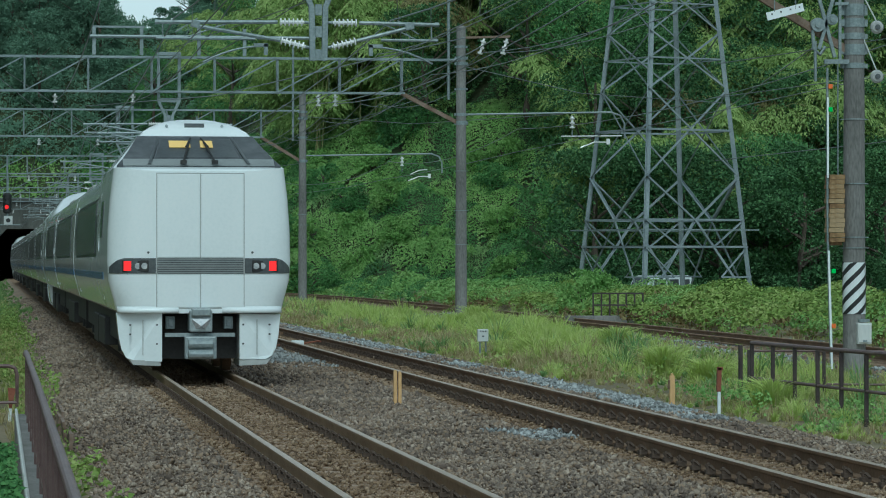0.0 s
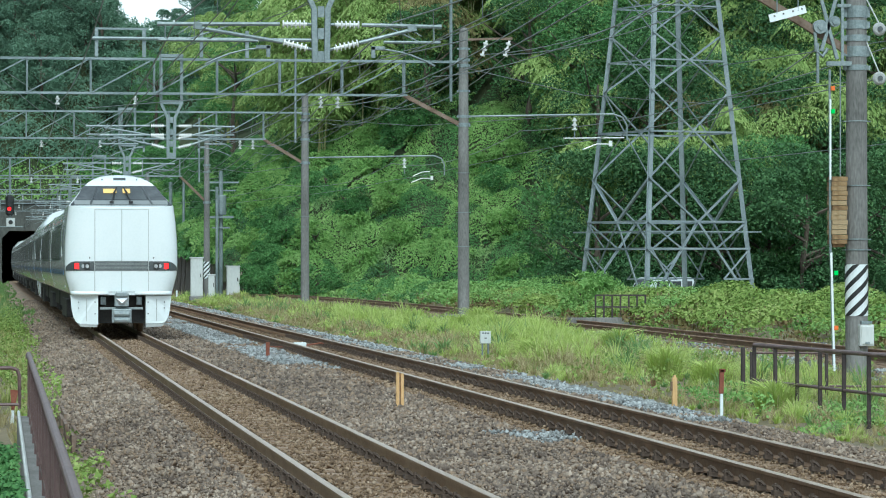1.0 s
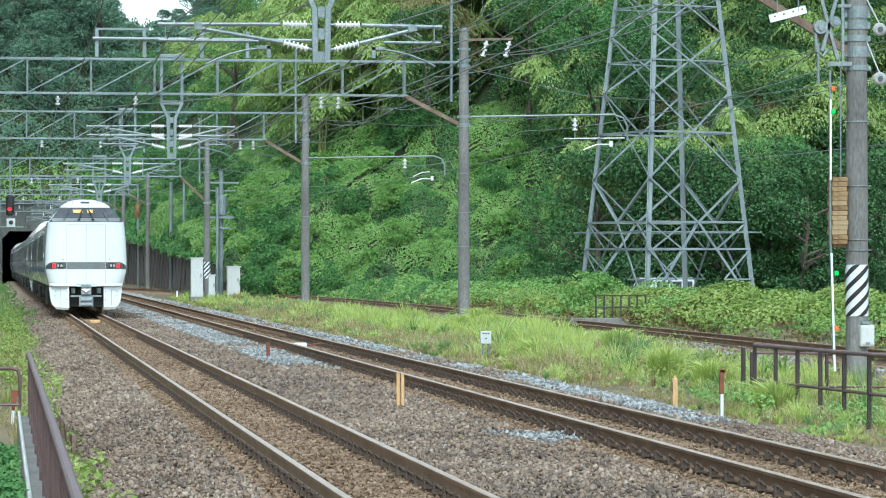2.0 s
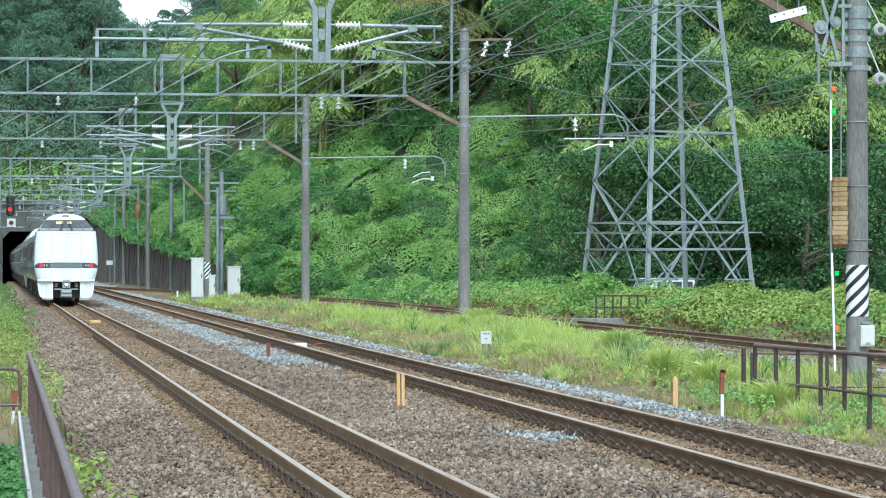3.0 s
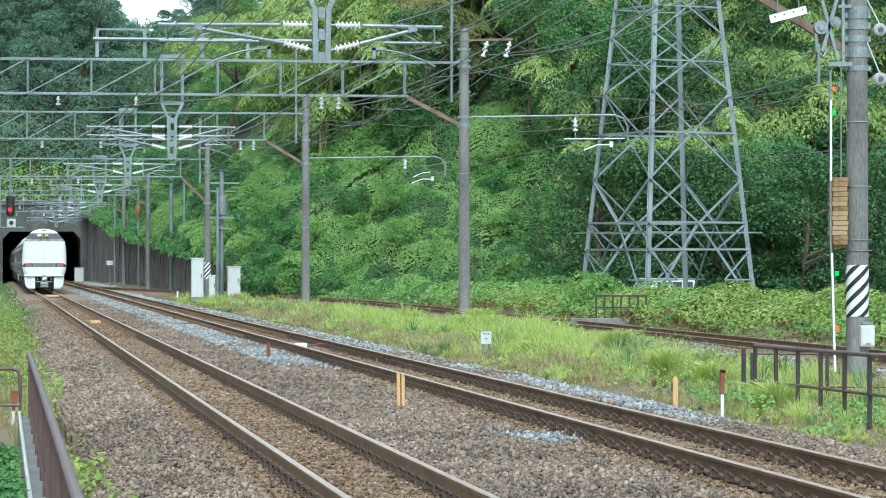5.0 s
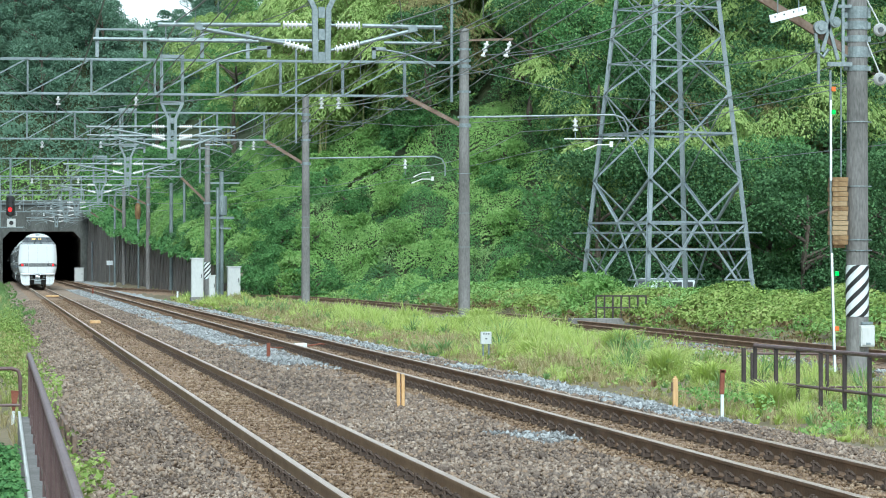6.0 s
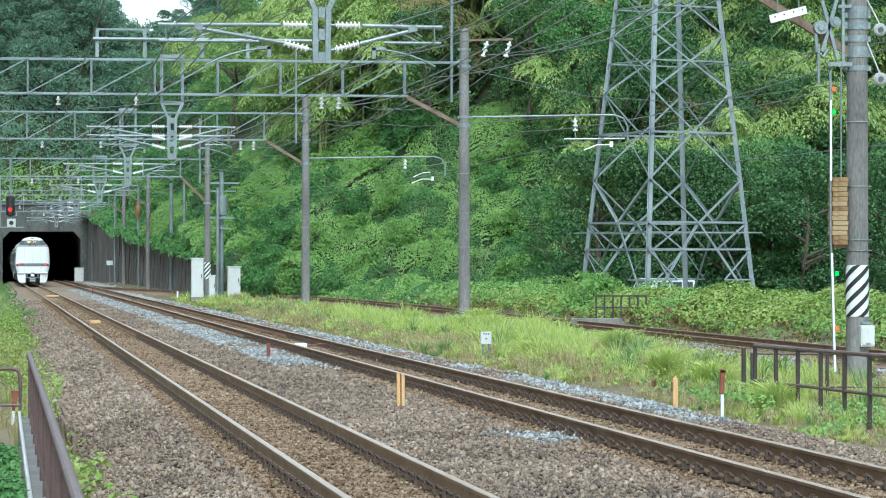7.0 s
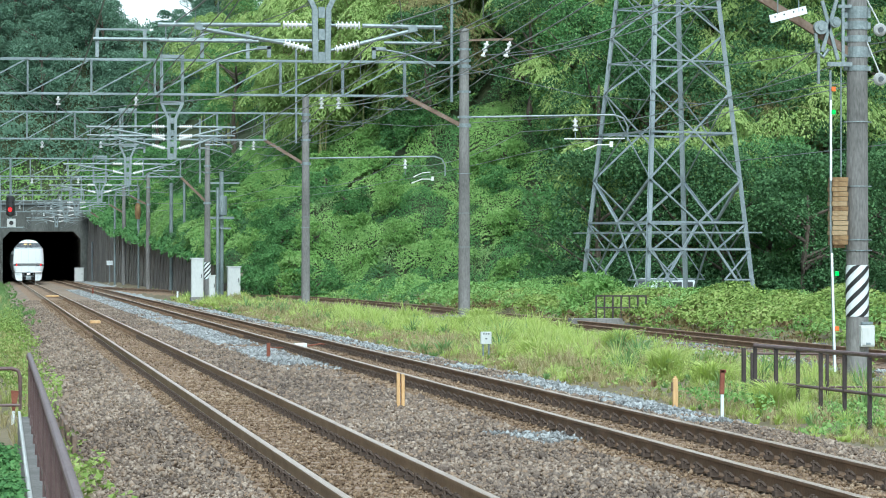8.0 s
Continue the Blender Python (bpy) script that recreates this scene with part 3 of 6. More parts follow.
    for sx in (-1, 1):
        edge = [(x, nose(x / 1.33)) for x in (0.34, 0.6, 0.85, 1.0, 1.12, 1.22, 1.3)]
        v = [(sx * x, y + dy, z) for x, y in edge for dy, z in ((0.0, 1.09), (-0.035, 1.03), (-0.03, 0.985), (0.12, 0.975))]
        f = [(4 * r + k, 4 * r + 4 + k, 4 * r + 4 + (k + 1) % 4, 4 * r + (k + 1) % 4) for r in range(6) for k in range(4)] + [(0, 1, 2, 3), (27, 26, 25, 24)]
        b = Build().add(v, f if sx > 0 else [tuple(reversed(q)) for q in f])
        part("front_lip", b, M["white_paint"], car, "white lower lip of the nose", smooth=True)
    # Added dark block: fills the hollow to imitate its deep shade.
    part("hollow_dark_block", Build().box((0, 0.9, 0.6), (2.1, 0.6, 0.7)), M["dark"], car, "dark block standing in for the shaded hollow behind the coupler")
    b = Build().box((0, 0.1, 0.86), (0.36, 0.5, 0.34)).box((0, -0.06, 1.0), (0.3, 0.3, 0.12)).box((0, 0.0, 0.44), (0.5, 0.24, 0.36))
    b.tube([(-0.2, -0.12, 0.5), (0.2, -0.12, 0.5)], 0.08, 12).tube([(-0.2, -0.12, 0.34), (0.2, -0.12, 0.34)], 0.08, 12)
    coup = part("coupler", b, M["coupler"], car, "grey automatic coupler head", bevel=0.045)
    part("guide_horn", Build().add([(-0.15, -0.17, 0.9), (0.15, -0.17, 0.9), (0, -0.22, 0.78), (-0.12, -0.1, 0.7), (0.12, -0.1, 0.7)],
                                   [(0, 2, 1), (0, 3, 2), (1, 2, 4), (2, 3, 4)]), M["lens"], coup)
    part("coupler_bar", Build().box((0, 0.1, 0.64), (1.1, 0.07, 0.06)), M["coupler"], coup)
    car_sides(car, 5.5)
    for side in (-1, 1):
        part("cab_door", side_panel(side, 4.2, 4.85, 1.15, 2.95, 0.012), M["white_paint"], car, "white cab door")
        part("cab_window", side_panel(side, 2.6, 3.6, 2.2, 2.8, 0.012), M["glass"], car, "dark cab side window")
    return car


def middle_car():
    car = thing("train_car", "white express carriage with a dark window band", "train car", group="cars of the express train")
    body = part("body", loft([ring(0.15, CAR, 9, 1.0), ring(LENGTH - 0.2, CAR, 9, 1.0)]), M["dimmed_car_paint"], car, smooth=True)
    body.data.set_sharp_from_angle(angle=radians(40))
    car_sides(car, 3.0)
    return car


# a three-car set coupled to a nine-car set: cabs at both ends and where they meet
cars = [end_car(), middle_car()]
for i in range(2, 12):
    cars.append(copy_thing(cars[0] if i in (2, 3, 11) else cars[1], pose(0, 0, 0)))
for i in (2, 11):
    tagged(cars[i], "white express end car facing away from the tail")


# ---- overhead line: poles, gantries, brackets, wires ----
M["porcelain"] = material("porcelain", [(0.7, 0.71, 0.7), (0.78, 0.79, 0.78), (0.83, 0.83, 0.82)], 4, 20, 0.15, bump=0)
M["rust_bar"] = material("rusty_bar", [(0.12, 0.075, 0.05), (0.2, 0.14, 0.1), (0.28, 0.22, 0.18)], 2, 16, 0.7, 0.1)
M["wire"] = material("wire", [(0.12, 0.135, 0.135), (0.2, 0.22, 0.22), (0.28, 0.3, 0.3)], 1, 10, 0.5, 0.3, bump=0)
M["brown_paint"] = material("brown_paint", [(0.08, 0.046, 0.044), (0.13, 0.08, 0.075), (0.19, 0.125, 0.115)], 3, 25, 0.45, bump=0.15)
M["dark_brown"] = material("dark_brown_paint", [(0.03, 0.02, 0.019), (0.05, 0.036, 0.034), (0.085, 0.064, 0.06)], 3, 25, 0.5, bump=0.15)
M["weight"] = material("rusty_weight", [(0.16, 0.09, 0.04), (0.29, 0.19, 0.09), (0.38, 0.28, 0.16)], 2, 14, 0.85, piece=0.4)
M["cabinet"] = material("cabinet_paint", [(0.5, 0.52, 0.5), (0.6, 0.62, 0.6), (0.68, 0.69, 0.67)], 1.2, 18, 0.5, bump=0.05, stretch=(1, 1, 0.3))
M["ochre"] = material("ochre_wood", [(0.5, 0.3, 0.12), (0.65, 0.41, 0.19), (0.75, 0.54, 0.31)], 4, 30, 0.8, stretch=(1, 1, 0.2))
M["rust_red"] = material("rust_red", [(0.13, 0.04, 0.025), (0.22, 0.07, 0.04), (0.3, 0.12, 0.07)], 4, 30, 0.8)
M["black_paint"] = material("black_paint", [(0.015, 0.015, 0.015), (0.025, 0.025, 0.025), (0.04, 0.04, 0.04)], 3, 20, 0.5, bump=0.05)
M["orange"] = material("orange_plastic", [(0.75, 0.14, 0.02), (0.85, 0.18, 0.03), (0.9, 0.24, 0.05)], 3, 20, 0.4, bump=0)
M["green"] = material("green_plastic", [(0.02, 0.55, 0.06), (0.03, 0.68, 0.09), (0.05, 0.75, 0.12)], 3, 20, 0.4, bump=0)


def insulator(b, p0, p1, r=0.075, sheds=6, mat=0):
    """A ribbed insulator between two points."""
    p0, p1 = Vector(p0), Vector(p1)
    pts, rad = [], []
    for i in range(sheds):
        for t, k in ((0.0, 0.45), (0.35, 0.45), (0.45, 1.0), (0.75, 0.9), (0.8, 0.45)):
            pts.append(p0.lerp(p1, (i + t) / sheds))
            rad.append(r * k)
    return b.tube(pts, rad, 10, mat=mat)


def pole(a, s, h, r, label="round weathered concrete catenary pole", bands=()):
    t = thing("catenary_pole", label, "catenary pole", at=pose(a, s, 0), group="catenary poles")
    part("shaft", Build().tube([(0, 0, -0.9), (0, 0, h * 0.5), (0, 0, h)], [r, r * 0.88, r * 0.76], 24), M["concrete"], t, bevel=0.02, smooth=False)
    part("cap", Build().tube([(0, 0, h - 0.02), (0, 0, h + 0.05), (0, 0, h + 0.1)], [r * 0.82, r * 0.8, r * 0.4], 20), M["concrete"], t)
    for z, hh in bands:
        k = r * (1 - 0.24 * z / h)
        b = Build().tube([(0, 0, z - hh / 2), (0, 0, z + hh / 2)], k + 0.014, 20).box((k + 0.03, 0, z), (0.06, 0.1, hh * 0.8)).box((-k - 0.03, 0, z), (0.06, 0.1, hh * 0.8))
        part("steel_band", b, M["steel"], t, "galvanised clamp band")
    return t


pole_r = pole(15.95, 56.3, 12.5, 0.215, "stout weathered concrete pole with tension weights beside it", ((5.75, 0.2), (6.25, 0.16), (6.55, 0.1), (5.45, 0.1), (6.0, 0.12), (6.45, 0.14), (3.25, 0.02), (4.45, 0.02), (2.25, 0.02), (2.05, 0.02)))
pole_2 = pole(16.48, 108.8, 10.05, 0.215, bands=((6.7, 0.14), (8.8, 0.12), (9.0, 0.12), (7.0, 0.1), (9.4, 0.08), (7.9, 0.08), (5.0, 0.02), (3.6, 0.02), (2.4, 0.02)))
pole_3 = pole(14.45, 145.0, 9.6, 0.21, bands=((6.5, 0.14), (8.8, 0.12), (8.5, 0.12), (7.6, 0.1), (3.5, 0.02), (4.0, 0.02)))
pole_4 = pole(12.5, 184.0, 9.0, 0.2, bands=((5.4, 0.14), (7.6, 0.12), (7.2, 0.1)))
pole_5 = pole(11.55, 236.0, 8.6, 0.19, bands=((6.3, 0.14), (7.6, 0.12)))
pole_6 = pole(11.2, 272.0, 8.6, 0.19)


def hazard(t, r, z0, z1):
    """A white sleeve with black slanting bars round a pole."""
    sl = part("sleeve", Build().tube([(0, 0, z0), (0, 0, z1)], r + 0.006, 24), M["white_paint"], t, "white sleeve with black slanting stripes")
    n, pitch = 20, 0.26
    z = z0 - 0.5
    while z < z1:
        b = Build()
        v, f = [], []
        for i in range(n + 1):
            a = -math.pi + 2 * math.pi * i / n
            up = 0.42 * (math.sin(a / 2) if abs(a) <= math.pi else 0)
            lo, hi = z + up + 0.42, z + up + 0.42 + 0.11
            lo, hi = min(max(lo, z0), z1), min(max(hi, z0), z1)
            c, s = math.cos(a - math.pi / 2), math.sin(a - math.pi / 2)
            v += [(c * (r + 0.011), s * (r + 0.011), lo), (c * (r + 0.011), s * (r + 0.011), hi)]
        for i in range(n):
            if v[2 * i + 1][2] - v[2 * i][2] > 0.004 or v[2 * i + 3][2] - v[2 * i + 2][2] > 0.004:
                f.append((2 * i, 2 * i + 2, 2 * i + 3, 2 * i + 1))
        if f:
            part("black_stripe", b.add(v, f), M["black_paint"], sl)
        z += pitch


hazard(pole_r, 0.21, 0.82, 1.78)
hazard(pole_4, 0.2, 0.9, 1.9)


def cantilever(parent, x0, side, reach, z):
    """The hinged arms that hold the wire over one track, from the hanger at x0."""
    end = x0 + side * reach
    arm = part("upper_arm", Build().tube([(x0 + side * 0.75, 0, z), (end, 0, z - 0.02)], 0.036, 8).tube([(x0 + side * 0.1, 0, z), (x0 + side * 0.26, 0, z)], 0.028, 8), M["steel"], parent)
    part("end_cap", Build().tube([(end - side * 0.06, 0, z - 0.02), (end + side * 0.02, 0, z - 0.02)], 0.045, 8), M["steel"], arm)
    b = Build()
    insulator(b, (x0 + side * 0.26, 0, z), (x0 + side * 0.72, 0, z))
    part("insulator", b, M["porcelain"], arm, "white ribbed insulator")
    tip = x0 + side * reach * 0.76
    low = part("lower_arm", Build().tube([(x0 + side * 0.7, 0, z - 0.33), (tip, 0, z - 0.08)], 0.036, 8).tube([(x0 + side * 0.1, 0, z - 0.47), (x0 + side * 0.25, 0, z - 0.44)], 0.028, 8), M["steel"], parent)
    b = Build()
    insulator(b, (x0 + side * 0.24, 0, z - 0.44), (x0 + side * 0.7, 0, z - 0.33))
    part("insulator", b, M["porcelain"], low, "white ribbed insulator")
    part("clamp", Build().box((tip, 0, z - 0.05), (0.16, 0.09, 0.12), Matrix.Rotation(side * -0.2, 3, "Y")), M["steel"], low)
    reg = part("registration_arm", Build().tube([(x0 + side * 1.15, 0, z - 0.31), (end, 0, z - 0.31)], 0.027, 8)
               .tube([(end - side * 0.12, 0, z), (end - side * 0.12, 0, z - 0.3)], 0.012, 6).tube([(end - side * 0.5, 0, z), (end - side * 0.6, 0, z - 0.15), (end - side * 0.5, 0, z - 0.3)], 0.008, 5), M["steel"], parent)
    pts = [(x0 + side * (1.0 + k * 0.22), 0, z - 0.44 - 0.012 * k * k) for k in range(6)]
    part("steady_arm", Build().tube(pts, 0.018, 8).box((x0 + side * 0.96, 0, z - 0.5), (0.07, 0.06, 0.2)).box((x0 + side * 1.05, 0, z - 0.42), (0.26, 0.06, 0.06)), M["steel"], reg, "thin curved steady arm")
    part("stay", Build().tube([(x0 + side * (reach * 0.5), 0, z + 0.03), (x0 + side * (reach * 0.85), 0, z - 0.33)], 0.014, 6).tube([(end - side * 0.75, 0, z + 0.05), (end - side * 0.35, 0, z - 0.2)], 0.012, 6), M["steel"], arm)


def gantry(s, right, pole_a, z0, z1, pole_z, top_post, step=2.2, hang=6.15, arms=((6.45, 1.0),)):
    t = thing("catenary_gantry", "galvanised steel lattice gantry across the tracks", "catenary gantry", at=pose(0, s, 0), group="catenary gantries")
    left = -3.0
    for z in (z0, z1):
        for y in (-0.22, 0.22):
            part("chord", Build().angle((left, y, z), (right if z == z0 else pole_a - 0.15, y, z), 0.064), M["steel"], t)
    v_mesh = Build().angle((0, -0.22, z0), (0, -0.22, z1), 0.058).mesh("vertical", [M["steel"]])
    d_mesh = Build().angle((0, -0.22, z0), (step, -0.22, z1), 0.046).mesh("diagonal", [M["steel"]])
    x = right - 0.1
    while x > left:
        part("vertical", v_mesh, M["steel"], t, at=pose(x, 0, 0))
        part("vertical", v_mesh, M["steel"], t, at=pose(x, 0.44, 0))
        part("diagonal", d_mesh, M["steel"], t, at=pose(x - step, 0, 0))
        x -= step
    part("brace", Build().beam((right - 0.1, 0, z0), (pole_a - 0.1, 0, pole_z), 0.11, 0.14), M["rust_bar"], t, "rusty brown brace to the pole")
    if top_post:
        part("top_post", Build().tube([(pole_a - 0.45, 0, z1 - 1.4), (pole_a - 0.45, 0, top_post)], 0.055, 10), M["steel"], t)
    # left leg outside the lattice
    part("leg", Build().beam((left, -0.22, -0.8), (left, -0.22, z1), 0.14).beam((left, 0.22, -0.8), (left, 0.22, z1), 0.14), M["steel"], t)
    # hanger between the two lines with its arms
    hg = part("hanger", Build().box((hang, 0, z1 + 0.12), (0.84, 0.14, 0.12)), M["steel"], t, "galvanised forked hanger post", bevel=0.01)
    for sx in (-1, 1):
        pts = [(0.36, z1 + 0.06), (0.36, z0 - 0.33), (0.125, z0 - 0.85), (0.11, 5.45)]
        v = [(hang + sx * (x + e), y, z) for x, z in pts for e, y in ((-0.052, -0.06), (0.052, -0.06), (0.052, 0.06), (-0.052, 0.06))]
        f = [(4 * r + k, 4 * r + (k + 1) % 4, 4 * r + 4 + (k + 1) % 4, 4 * r + 4 + k) for r in range(3) for k in range(4)] + [(3, 2, 1, 0), (12, 13, 14, 15)]
        part("fork_arm", Build().add(v, f if sx > 0 else [tuple(reversed(q)) for q in f]), M["steel"], hg, bevel=0.008)
    part("tie_plate", Build().box((hang, 0, z0 - 0.3), (0.61, 0.08, 0.14)), M["steel"], hg)
    for z in [5.56, 5.98, 6.38] + ([z0 - 0.92] if z0 > 7.5 else []):
        part("web_plate", Build().box((hang, 0, z), (0.118, 0.08, 0.2)), M["steel"], hg)
    for side, reach in ((-1, 2.95), (1, 2.2)):
        for az, k in arms:
            cantilever(hg, hang, side, reach * k, az)
    for x in (11.4, 12.0):
        if x < right:
            ins = Build()
            insulator(ins, (x, 0, z0 - 0.06), (x, 0, z0 - 0.5), 0.09, 3)
            part("insulator", ins, M["porcelain"], t, "white line insulator")
    for x in (2.2, 4.9):
        ins = Build()
        insulator(ins, (x, 0, z0 - 0.1), (x, 0, z0 - 0.45), 0.09, 2)
        part("insulator", ins, M["porcelain"], t, "white line insulator")
    return t


gantry(56.3, 13.3, 15.95, 7.28, 8.5, 5.72, 0, hang=5.9, arms=((6.15, 1.0),))
g1 = gantry(108.8, 14.45, 16.48, 7.73, 8.93, 6.7, 12.6, arms=((6.6, 1.0), (6.28, 0.86)))
gantry(145.0, 12.6, 14.45, 7.6, 8.85, 6.5, 11.9)
gantry(184.0, 11.0, 12.5, 6.95, 8.0, 5.5, 10.4)
gantry(236.0, 10.2, 11.55, 7.0, 8.2, 6.3, 0)
gantry(272.0, 10.0, 11.2, 7.0, 8.2, 6.3, 0)
gantry(312.0, 9.6, 10.6, 7.0, 8.1, 6.3, 0)
# frame standing on the near gantry's top chord
b = Build()
for x in (3.55, 5.2, 7.2, 8.8):
    b.beam((x, 0, 9.0), (x, 0, 9.95), 0.12)
b.beam((3.5, 0, 9.98), (5.3, 0, 9.98), 0.07).tube([(3.4, -0.1, 9.64), (11.3, -0.1, 9.64)], 0.06, 8)
part("upper_frame", b, M["steel"], g1, "steel frame standing on the gantry")

# arms from the poles over the siding
for parent, z, reach, bar in ((pole_2, 7.0, 5.9, True), (pole_3, 6.75, 6.6, False)):
    pts = [(0.1, 0, z), (reach - 0.5, 0, z + 0.12), (reach - 0.15, 0, z), (reach, 0, z - 0.3), (reach, 0, z - 0.8)]
    arm = part("bracket_arm", Build().tube(pts, 0.035, 8), M["steel"], parent, "long steel bracket arm over the siding")
    b = Build()
    insulator(b, (reach - 1.9, 0, z - 0.02), (reach - 1.9, 0, z - 0.5), 0.1, 3)
    part("insulator", b, M["porcelain"], arm, "white ribbed insulator")
    part("contact_bar", Build().tube([(reach - 2.3, 0, z - 0.75), (reach - 0.1, 0, z - 0.72)] if bar else [(reach - 1.5, 0, z - 0.85), (reach - 1.1, 0, z - 0.66), (reach - 0.7, 0, z - 0.62)], 0.022, 8), M["porcelain"], arm, "pale contact bar")
    part("drop_rod", Build().tube([(reach - 1.9, 0, z - 0.5), (reach - 1.9, 0, z - 0.75)], 0.02, 6), M["steel"], arm)
    part("steady_arm", Build().tube([(reach - 1.6, 0, z - 1.15), (reach - 1.1, 0, z - 0.95), (reach - 0.6, 0, z - 0.95)], 0.025, 6).box((reach - 0.6, 0, z - 0.93), (0.12, 0.1, 0.2)), M["porcelain"], arm)
arm = part("cross_arm", Build().beam((-0.1, 0, 9.72), (1.75, 0, 9.78), 0.08), M["rust_bar"], pole_2, "weathered cross arm with insulators")
for x in (0.78, 1.6):
    b = Build()
    insulator(b, (x + 0.05, 0, 9.7), (x - 0.12, 0, 9.1), 0.1, 3)
    part("insulator", b, M["porcelain"], arm, "white ribbed insulator")

# wires


def wire(label, pts, r=0.014, name="overhead_wire"):
    return tagged(part(name, Build().tube(pts, r, 5), M["wire"]), label, "wire", "overhead wires")


def spans(a, z, sag, supports, r=0.014, label="thin dark overhead wire along the tracks"):
    pts = []
    for i, (s0, s1) in enumerate(zip(supports[:-1], supports[1:])):
        for k in range(10):
            t = k / 10
            aa = a(s0 + (s1 - s0) * t) if callable(a) else a
            pts.append((aa, s0 + (s1 - s0) * t, z - sag * 4 * t * (1 - t)))
    return wire(label, pts, r)


SUP = [4, 56.3, 108.8, 145, 184, 236, 272, 312, 351]
for a in (A1, A2):
    spans(a, 6.2, 0.55, SUP)
    spans(a, 5.5, 0.05, SUP, 0.009)
    b = Build()
    for s0, s1 in zip(SUP[:-1], SUP[1:]):
        for k in range(1, 10):
            t = k / 10
            b.tube([(a, s0 + (s1 - s0) * t, 5.48), (a, s0 + (s1 - s0) * t, 6.2 - 0.55 * 4 * t * (1 - t))], 0.006, 4)
    tagged(part("wire_droppers", b, M["wire"]), "thin droppers between the overhead wires", "wire", kind="stuff")
sid = lambda s: float(siding(s))
spans(sid, 6.5, 0.5, [4, 56.3, 108.8, 145, 184, 236], 0.013)
spans(sid, 5.7, 0.05, [4, 56.3, 108.8, 145, 184, 236], 0.011)
for a, z, sag in ((17.2, 9.2, 0.8), (18.05, 9.2, 0.8), (11.4, 7.35, 0.6), (12.0, 7.35, 0.6), (15.4, 8.4, 0.7), (4.9, 7.4, 0.6), (2.2, 7.4, 0.6), (13.5, 9.1, 0.6)):
    spans(a, z, sag, [4, 56.3, 108.8, 145, 184, 236, 272], 0.015)
for p, q in (((16.4, 108.8, 8.75), (22.0, 92, 6.6)), ((16.4, 108.8, 8.6), (11.2, 112, 6.4)), ((14.4, 108.8, 9.0), (7.0, 56.3, 10.5)), ((7.0, 108.8, 8.6), (10.5, 56.3, 10.2)),
             ((15.9, 56.3, 6.3), (30, 137, 7.4)), ((6.4, 108.8, 9.3), (11.9, 60, 9.6)), ((0.5, 108.8, 8.4), (9.0, 150, 6.1)), ((8.6, 56.3, 5.9), (3.2, 108.8, 7.2)),
             ((-1.0, 108.8, 9.2), (5.8, 145, 6.6)), ((14.3, 145, 8.6), (20, 108, 7.0)), ((12.4, 184, 7.5), (14.4, 145, 6.4))):
    m = (Vector(p) + Vector(q)) / 2 - Vector((0, 0, 0.35))
    wire("dark guy or feeder wire between the poles", [p, m, q], 0.013)

# tension weights and their gear beside the stout pole
tw = thing("tension_weight", "stack of rusty brown weights hanging on a rod", "tension weight", at=pose(15.55, 56.2, 0))
wm = Build().box((0, 0, 0), (0.29, 0.34, 0.082)).mesh("weight_disc", [M["weight"]])
for i in range(14):
    part("weight_disc", wm, M["weight"], tw, at=pose(0.01 * math.sin(i * 2.1), 0, 2.2 + i * 0.09))
part("bottom_plate", Build().box((0, 0, 2.13), (0.22, 0.24, 0.06)), M["weight"], tw)
part("rod", Build().tube([(0.06, 0, 2.1), (0.06, 0, 5.5)], 0.014, 6), M["steel"], tw)
part("guide_tube", Build().tube([(-0.1, -0.1, -0.1), (-0.16, -0.1, 2.2), (-0.17, -0.1, 5.4)], 0.024, 8), M["steel"], tw)
part("scale_strip", Build().box((-0.165, -0.13, 4.1), (0.035, 0.01, 1.5)).box((-0.12, -0.13, 0.9), (0.04, 0.01, 2.2), Matrix.Rotation(radians(-1.6), 3, "Y")), M["white_paint"], tw, "white scale strip")
for z, m, w in ((5.05, "orange", "orange"), (4.62, "green", "green"), (1.62, "green", "green"), (0.6, "orange", "orange")):
    part("marker", Build().box((-0.12 if z > 3 else -0.06, -0.14, z), (0.075, 0.05, 0.085)), M[m], tw, "small %s marker clip" % w, bevel=0.008)
b = Build()
for x, z, r in ((-0.33, 6.2, 0.13), (-0.05, 6.3, 0.1)):
    b.tube([(x, -0.06, z), (x, 0.06, z)], r, 24).tube([(x, -0.09, z), (x, 0.09, z)], 0.06, 10)
part("pulley", b, M["steel"], tw, "galvanised tensioning pulley")
b = Build().beam((-0.3, 0, 6.7), (0.0, 0, 5.6), 0.06).beam((0.0, 0, 6.8), (-0.3, 0, 5.75), 0.06).beam((-0.2, 0, 5.52), (0.3, 0, 5.52), 0.08).beam((0, 0, 6.6), (0.4, 0, 6.6), 0.06).beam((0.1, 0, 5.5), (0.1, 0, 6.8), 0.05)
part("pulley_bracket", b, M["steel"], tw)
part("hook_chain", Build().tube([(-0.37, 0, 5.9), (-0.37, 0, 5.15)], 0.03, 6).tube([(-0.42, 0, 6.1), (-0.4, 0, 5.75), (-0.28, 0, 5.65), (-0.18, 0, 5.8)], 0.035, 8), M["steel"], tw)
fw = thing("tension_weight", "rusty weight hanging from a far gantry", "tension weight", at=pose(10.75, 235.7, 0))
part("weight", Build().tube([(0, 0, 5.2), (0, 0, 5.6), (0, 0, 6.1), (0, 0, 6.4)], [0.16, 0.24, 0.22, 0.12], 10), M["weight"], fw)
